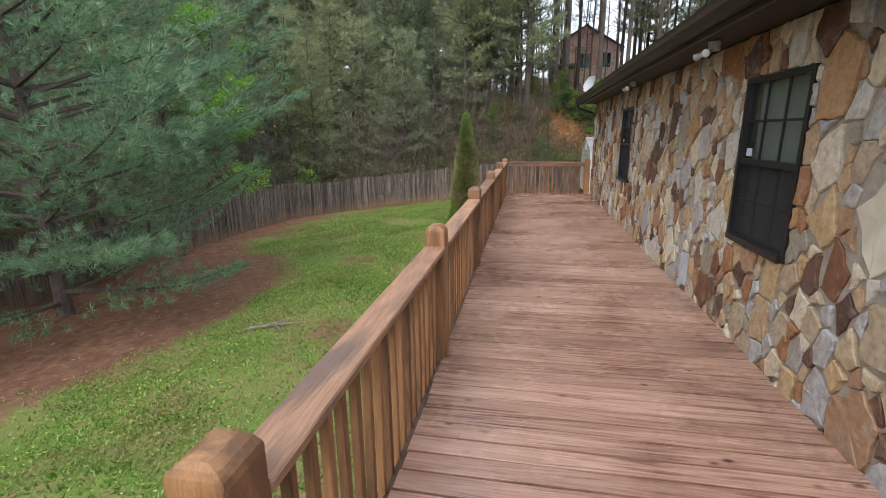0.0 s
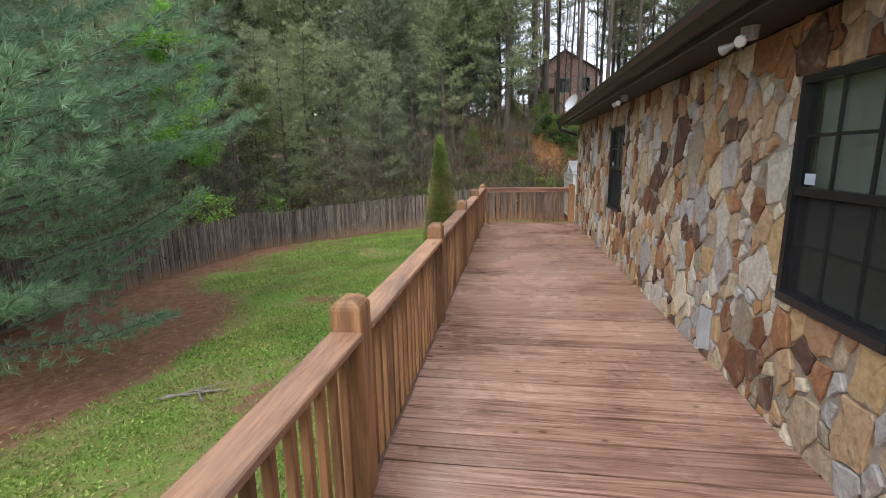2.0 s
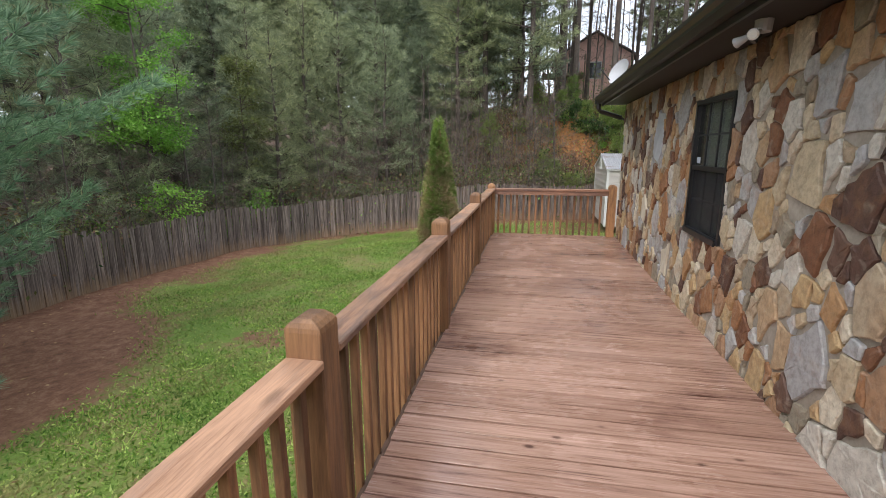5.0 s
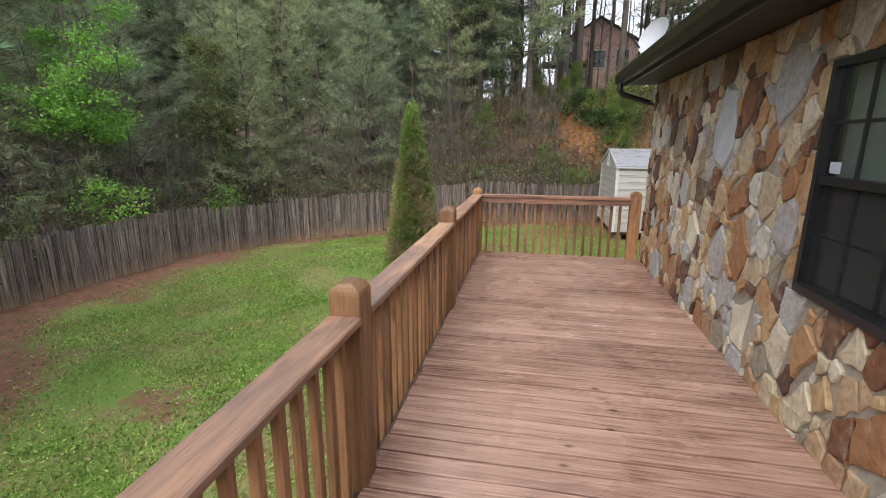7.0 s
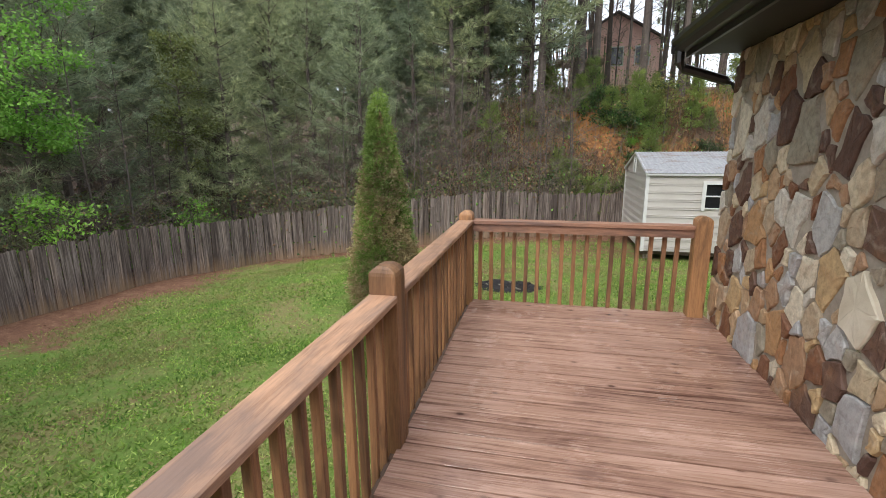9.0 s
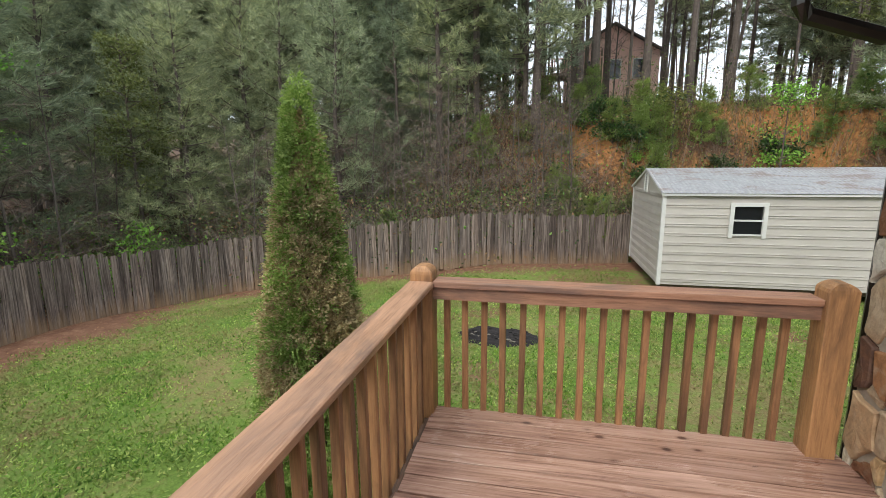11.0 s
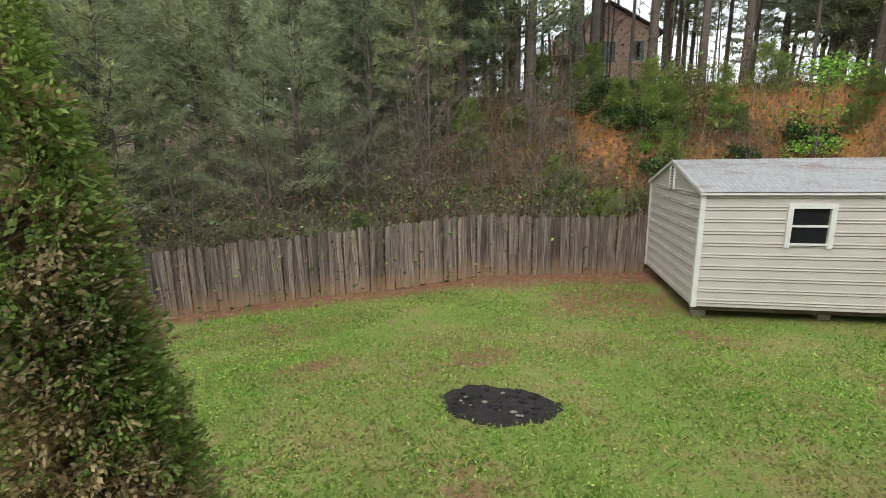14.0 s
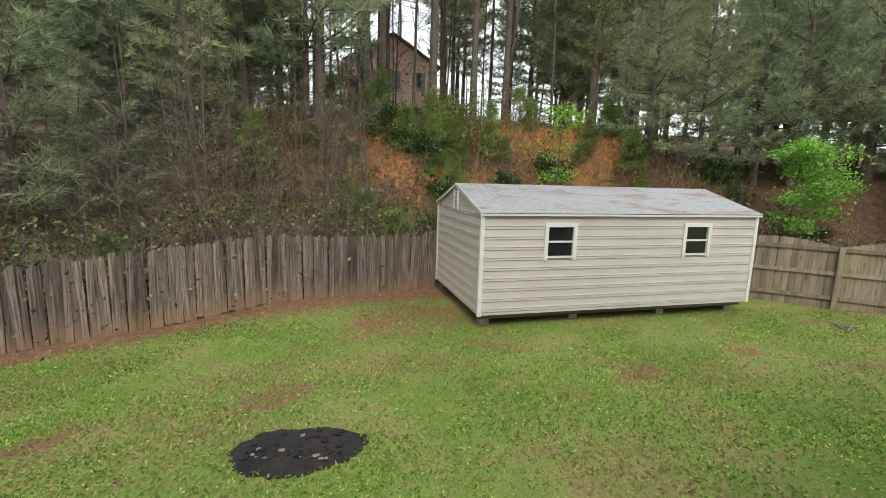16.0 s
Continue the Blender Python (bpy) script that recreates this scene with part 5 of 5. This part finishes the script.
# ---- burnt patch, sticks ----
def fire_patch():
    bm = bmesh.new()
    n, rings = 40, 6
    prev = None
    cx, cy = -0.54, 17.08
    c = bm.verts.new((cx, cy, float(ground_z(cx, cy)) + 0.05))
    for r in range(1, rings + 1):
        ring = []
        for k in range(n):
            a = 2 * math.pi * k / n
            q = r / rings * (1 + 0.06 * math.sin(3 * a + 1) + 0.03 * math.sin(7 * a) + 0.05 * math.sin(17 * a + 2))
            x, y = cx + 0.66 * q * math.cos(a), cy + 0.42 * q * math.sin(a)
            ring.append(bm.verts.new((x, y, float(ground_z(x, y)) + (0.045 + 0.012 * math.sin(5 * a + r * 2) if r < rings else 0.004))))
        for k in range(n):
            if prev:
                bm.faces.new((prev[k], ring[k], ring[(k + 1) % n], prev[(k + 1) % n]))
            else:
                bm.faces.new((c, ring[k], ring[(k + 1) % n]))
        prev = ring
    top = tagged(new("burnt_patch"), "black burnt ash patch in the lawn", "fire pit")
    part("ash_bed", bm, ASH, top)
    rnd = random.Random(8)
    for k in range(60):
        a, r = rnd.uniform(0, 6.28), math.sqrt(rnd.random()) * 0.85
        x, y = cx + 0.62 * r * math.cos(a), cy + 0.39 * r * math.sin(a)
        bm = bmesh.new()
        bmesh.ops.create_icosphere(bm, subdivisions=1, radius=rnd.uniform(0.012, 0.035))
        for v in bm.verts:
            v.co *= rnd.uniform(0.6, 1.25)
        o = part("charcoal", bm, STICK if k % 5 == 0 else ASH, top)
        o.matrix_basis = pose(x, y, float(ground_z(x, y)) + 0.055, 0, 0, rnd.uniform(0, 360)) @ Matrix.Diagonal((1.4, 1, 0.6, 1))


fire_patch()


def sticks():
    rnd = random.Random(3)
    for cx, cy, n in ((-3.85, 5.9, 4), (10.0, 19.2, 5)):
        top = tagged(new("fallen_branch"), "dry grey broken branch lying on the lawn", "branch")
        for k in range(n):
            a = rnd.uniform(0, 6.28) if k else 0.5
            L = rnd.uniform(0.15, 0.35) if k else 0.4
            x, y = cx + rnd.uniform(-0.25, 0.25), cy + rnd.uniform(-0.12, 0.12)
            pts = []
            for f in (-1, -0.3, 0.4, 1):
                px, py = x + f * L * math.cos(a) + 0.02 * math.sin(9 * f), y + f * L * math.sin(a)
                pts.append((px, py, float(ground_z(px, py)) + 0.035 + 0.02 * abs(f)))
            bm = bmesh.new()
            tube(bm, pts, [0.014, 0.018, 0.014, 0.006], 6)
            part("stick", bm, STICK, top)


sticks()


# ---- lawn ----
def lawn():
    rng = np.random.default_rng(101)
    n = 620000
    y = 0.0 + 24 * rng.random(n)
    x = rng.uniform(-10.2, 14, n)
    keep = (y < fence_y(x)) & ~((x > -0.75) & (y < 12.9)) & (rng.random(n) > 1.15 * soil_mask(x, y)) & (np.hypot((x + 0.54) / 0.66, (y - 17.08) / 0.42) > 0.8 + 0.2 * rng.random(n))
    dist = np.hypot(x + 0.2, np.maximum(y - 12.7, 0) * 0.8)
    keep &= rng.random(n) < np.clip(1.25 - dist / 18, 0.25, 1)
    keep &= ~((x > 2.4) & (y > 20.9))
    tone = 0.5 + 0.5 * wave(x, y, 1.5, 2) * wave(x, y, 0.6, 7)
    keep &= rng.random(n) < 0.08 + 1.3 * smooth((tone - 0.3) / 0.45)
    x, y = x[keep], y[keep]
    p = np.stack([x, y, ground_z(x, y)], -1)
    d = unit(np.concatenate([rng.normal(size=(len(p), 2)) * 0.75, np.full((len(p), 1), 0.8)], 1))
    side = unit(np.cross(d, rng.normal(size=(len(p), 3))))
    L = rng.uniform(0.03, 0.078, (len(p), 1))
    w = rng.uniform(0.006, 0.014, (len(p), 1))
    tris = np.stack([p - side * w, p + side * w, p + d * L], 1)
    ob = link_mesh("lawn_grass", tri_mesh("lawn_grass", tris, [GRASS]), None)
    tagged(ob, "short green grass and clover of the lawn", "grass", kind="stuff")
    k = 330000
    x, y = rng.uniform(-10.2, 14, k), 24 * rng.random(k)
    patchy = 0.5 + 0.5 * wave(x, y, 2.1, 4) * wave(x, y, 0.9, 1) + 0.25 * wave(x, y, 5.0, 3)
    ok = (y < fence_y(x) - 0.3) & ~((x > -0.75) & (y < 12.9)) & (rng.random(k) > 1.3 * soil_mask(x, y)) & (rng.random(k) < patchy) & ~((x > 2.4) & (y > 20.9))
    ok &= np.hypot((x + 0.54) / 0.66, (y - 17.08) / 0.42) > 0.82 + 0.2 * rng.random(k)
    ok &= rng.random(k) < np.clip(1.3 - np.hypot(x + 0.2, np.maximum(y - 12.7, 0) * 0.8) / 16, 0.2, 1)
    p = np.stack([x[ok], y[ok], ground_z(x[ok], y[ok]) + rng.uniform(0.015, 0.05, ok.sum())], -1)
    ob = link_mesh("lawn_clover", quad_mesh("lawn_clover", leaves(rng, p, 0.019, 0.8), [GRASS]), None)
    tagged(ob, "low clover leaves growing among the grass", "clover", kind="stuff")
    m = 2600
    x, y = rng.uniform(-10, 3, m), rng.uniform(0, 23, m)
    k = (y < fence_y(x) - 0.1) & ~((x > -0.75) & (y < 12.9)) & (rng.random(m) < 0.25 + soil_mask(x, y))
    p = np.stack([x[k], y[k], ground_z(x[k], y[k]) + 0.02], -1)
    ob = link_mesh("fallen_leaves", quad_mesh("fallen_leaves", leaves(rng, p, 0.035, 2.0), [DRYLEAF]), None)
    tagged(ob, "scattered brown fallen leaves on the lawn", "leaves", kind="stuff")


lawn()


# ---- field stones of the house wall ----
def clip(poly, px, py, nx, ny):
    """Keep the part of a polygon where (p - (px, py)) . n <= 0."""
    out = []
    for (ax, ay), (bx, by) in zip(poly, poly[1:] + poly[:1]):
        da, db = (ax - px) * nx + (ay - py) * ny, (bx - px) * nx + (by - py) * ny
        if da <= 0:
            out.append((ax, ay))
        if (da < 0 < db) or (db < 0 < da):
            t = da / (da - db)
            out.append((ax + (bx - ax) * t, ay + (by - ay) * t))
    return out


STONE_DARK = speckled("dark_brown_stone", (0.035, 0.018, 0.014), (0.085, 0.045, 0.032), 9, 0.6, 0.9, 0.018)
STONE_PALE = speckled("cream_stone", (0.5, 0.43, 0.31), (0.68, 0.61, 0.48), 7, 0.6, 0.8, 0.018)
STONE_GREY = speckled("grey_stone", (0.36, 0.37, 0.37), (0.5, 0.51, 0.52), 7, 0.6, 0.8, 0.018)
# single stones that stand out: y, z, size, material
HEROES = [(6.24, 1.64, 0.3, STONE_DARK), (10.3, 1.75, 0.62, STONE_GREY), (5.45, 0.34, 0.42, STONE_PALE), (4.85, 0.22, 0.36, STONE_GREY), (2.2, 1.25, 0.6, STONE_PALE), (9.5, 0.35, 0.4, STONE_PALE), (10.75, 0.8, 0.34, STONE_PALE)]


def stone_cells():
    rnd = random.Random(77)
    ST, SH = 1.38, 0.12
    seeds = [(y * ST + SH * z, z, w) for y, z, w, _ in HEROES]
    tries = 0
    while tries < 26000:
        tries += 1
        y, z = rnd.uniform(-0.4, Y1), rnd.uniform(-0.05, WTOP)
        want = 0.44 if tries < 36 else 0.31 if tries < 330 else 0.205 if tries < 3200 else 0.12
        u, v = y * ST + SH * z, z
        if any(a - 0.02 < y < b + 0.02 and c - 0.02 < z < d + 0.02 for a, b, c, d in WINDOWS):
            continue
        if all((u - s[0]) ** 2 + (v - s[1]) ** 2 > (0.5 * (want + s[2]) * 0.92) ** 2 for s in seeds):
            seeds.append((u, v, want))
    cells = []
    for i, (u, v, w) in enumerate(seeds):
        poly = [(u - 1, v - 1), (u + 1, v - 1), (u + 1, v + 1), (u - 1, v + 1)]
        for j, (a, b, w2) in enumerate(seeds):
            if len(poly) > 2 and i != j and abs(a - u) < 1.1 and abs(b - v) < 1.1:
                d2 = (a - u) ** 2 + (b - v) ** 2
                k = min(0.85, max(0.15, 0.5 + 0.5 * (w * w - w2 * w2) * 0.42 / d2))
                poly = clip(poly, u + k * (a - u), v + k * (b - v), a - u, b - v)
        if len(poly) < 3:
            continue
        poly = [((pu - SH * pv) / ST, pv) for pu, pv in poly]
        cy, cz = (u - SH * v) / ST, v
        poly = clip(poly, 0, -0.02, 0, -1)
        poly = clip(poly, 0, WTOP, 0, 1) if len(poly) > 2 else poly
        poly = clip(poly, Y1, 0, 1, 0) if len(poly) > 2 else poly
        for a, b, c, d in WINDOWS:
            if len(poly) < 3:
                break
            gaps = {(a - cy): (a - 0.012, 0, 1, 0), (cy - b): (b + 0.012, 0, -1, 0), (c - cz): (0, c - 0.012, 0, 1), (cz - d): (0, d + 0.012, 0, -1)}
            k = max(gaps)
            if k < 0.8:
                poly = clip(poly, *gaps[k])
        limit = 4 if (i * 7919) % 5 < 2 else 5
        while len(poly) > limit:
            def area(k):
                (ax, ay), (bx, by), (ex, ey) = poly[k - 1], poly[k], poly[(k + 1) % len(poly)]
                return abs((bx - ax) * (ey - ay) - (ex - ax) * (by - ay))
            poly.pop(min(range(len(poly)), key=area))
        if len(poly) > 2:
            cells.append((poly, HEROES[i][3] if i < len(HEROES) else None))
    return cells


def stone_geometry(poly, rnd):
    """One rough faced stone: sides, a chamfer and an uneven face. Points about its middle; y along the wall, x outward negative."""
    my = sum(p[0] for p in poly) / len(poly)
    mz = sum(p[1] for p in poly) / len(poly)
    pts = []
    for (ay, az), (by, bz) in zip(poly, poly[1:] + poly[:1]):
        L = math.hypot(by - ay, bz - az)
        if L < 0.012:
            continue
        # worn corners: leave each corner a little, with one rough point on long sides
        for f in ((0.04, 0.35, 0.66, 0.96) if L > 0.13 else (0.12, 0.88)):
            j = rnd.uniform(-0.07, 0.05) * L
            nyy, nzz = (bz - az) / L, -(by - ay) / L
            pts.append((ay + (by - ay) * f + nyy * j - my, az + (bz - az) * f + nzz * j - mz))
    if len(pts) < 3:
        return None
    size = max(math.hypot(*p) for p in pts)
    if size < 0.03:
        return None
    gap = 0.002 + 0.006 * rnd.random()

    def ring(inset, x, wob):
        out = []
        for py, pz in pts:
            r = math.hypot(py, pz)
            k = max(0.3, 1 - inset / max(r, 0.02))
            out.append((x + rnd.uniform(-wob, wob), py * k, pz * k))
        return out
    depth = rnd.uniform(0.012, 0.03)
    r0, r1 = ring(gap, 0.01, 0), ring(gap + 0.001, -depth * 0.7, 0.002)
    r2 = ring(gap + 0.008, -depth, 0.003)
    r3 = ring(gap + 0.3 * size, -depth - 0.002, 0.0035)
    n = len(pts)
    verts = r0 + r1 + r2 + r3 + [(-depth - rnd.uniform(0.001, 0.004), 0, 0)]
    faces = []
    for k in range(3):
        for i in range(n):
            faces.append((k * n + i, (k + 1) * n + i, (k + 1) * n + (i + 1) % n, k * n + (i + 1) % n))
    for i in range(n):
        faces.append((3 * n + i, 4 * n, 3 * n + (i + 1) % n))
    return my, mz, verts, faces


def stones():
    rnd = random.Random(5)
    near, rest = [], []
    for poly, own in stone_cells():
        g = stone_geometry(poly, rnd)
        if g:
            (near if own or (1.9 < g[0] < 9.2 and len(near) < 300) else rest).append((*g, own))
    for my, mz, verts, faces, own in near:
        me = bpy.data.meshes.new("stone")
        me.from_pydata(verts, [], faces)
        me.materials.append(own or STONE)
        o = link_mesh("stone", me, None, WALL)
        o.matrix_basis = pose(WX, my, mz)
    V, F = [], []
    for my, mz, verts, faces, own in rest:
        k = len(V)
        V += [(WX + x, my + y, mz + z) for x, y, z in verts]
        F += [tuple(i + k for i in f) for f in faces]
    me = bpy.data.meshes.new("stones")
    me.from_pydata(V, [], F)
    o = link_mesh("stones", me, STONE_FAR, WALL)
    tagged(o, kind="stuff")


stones()
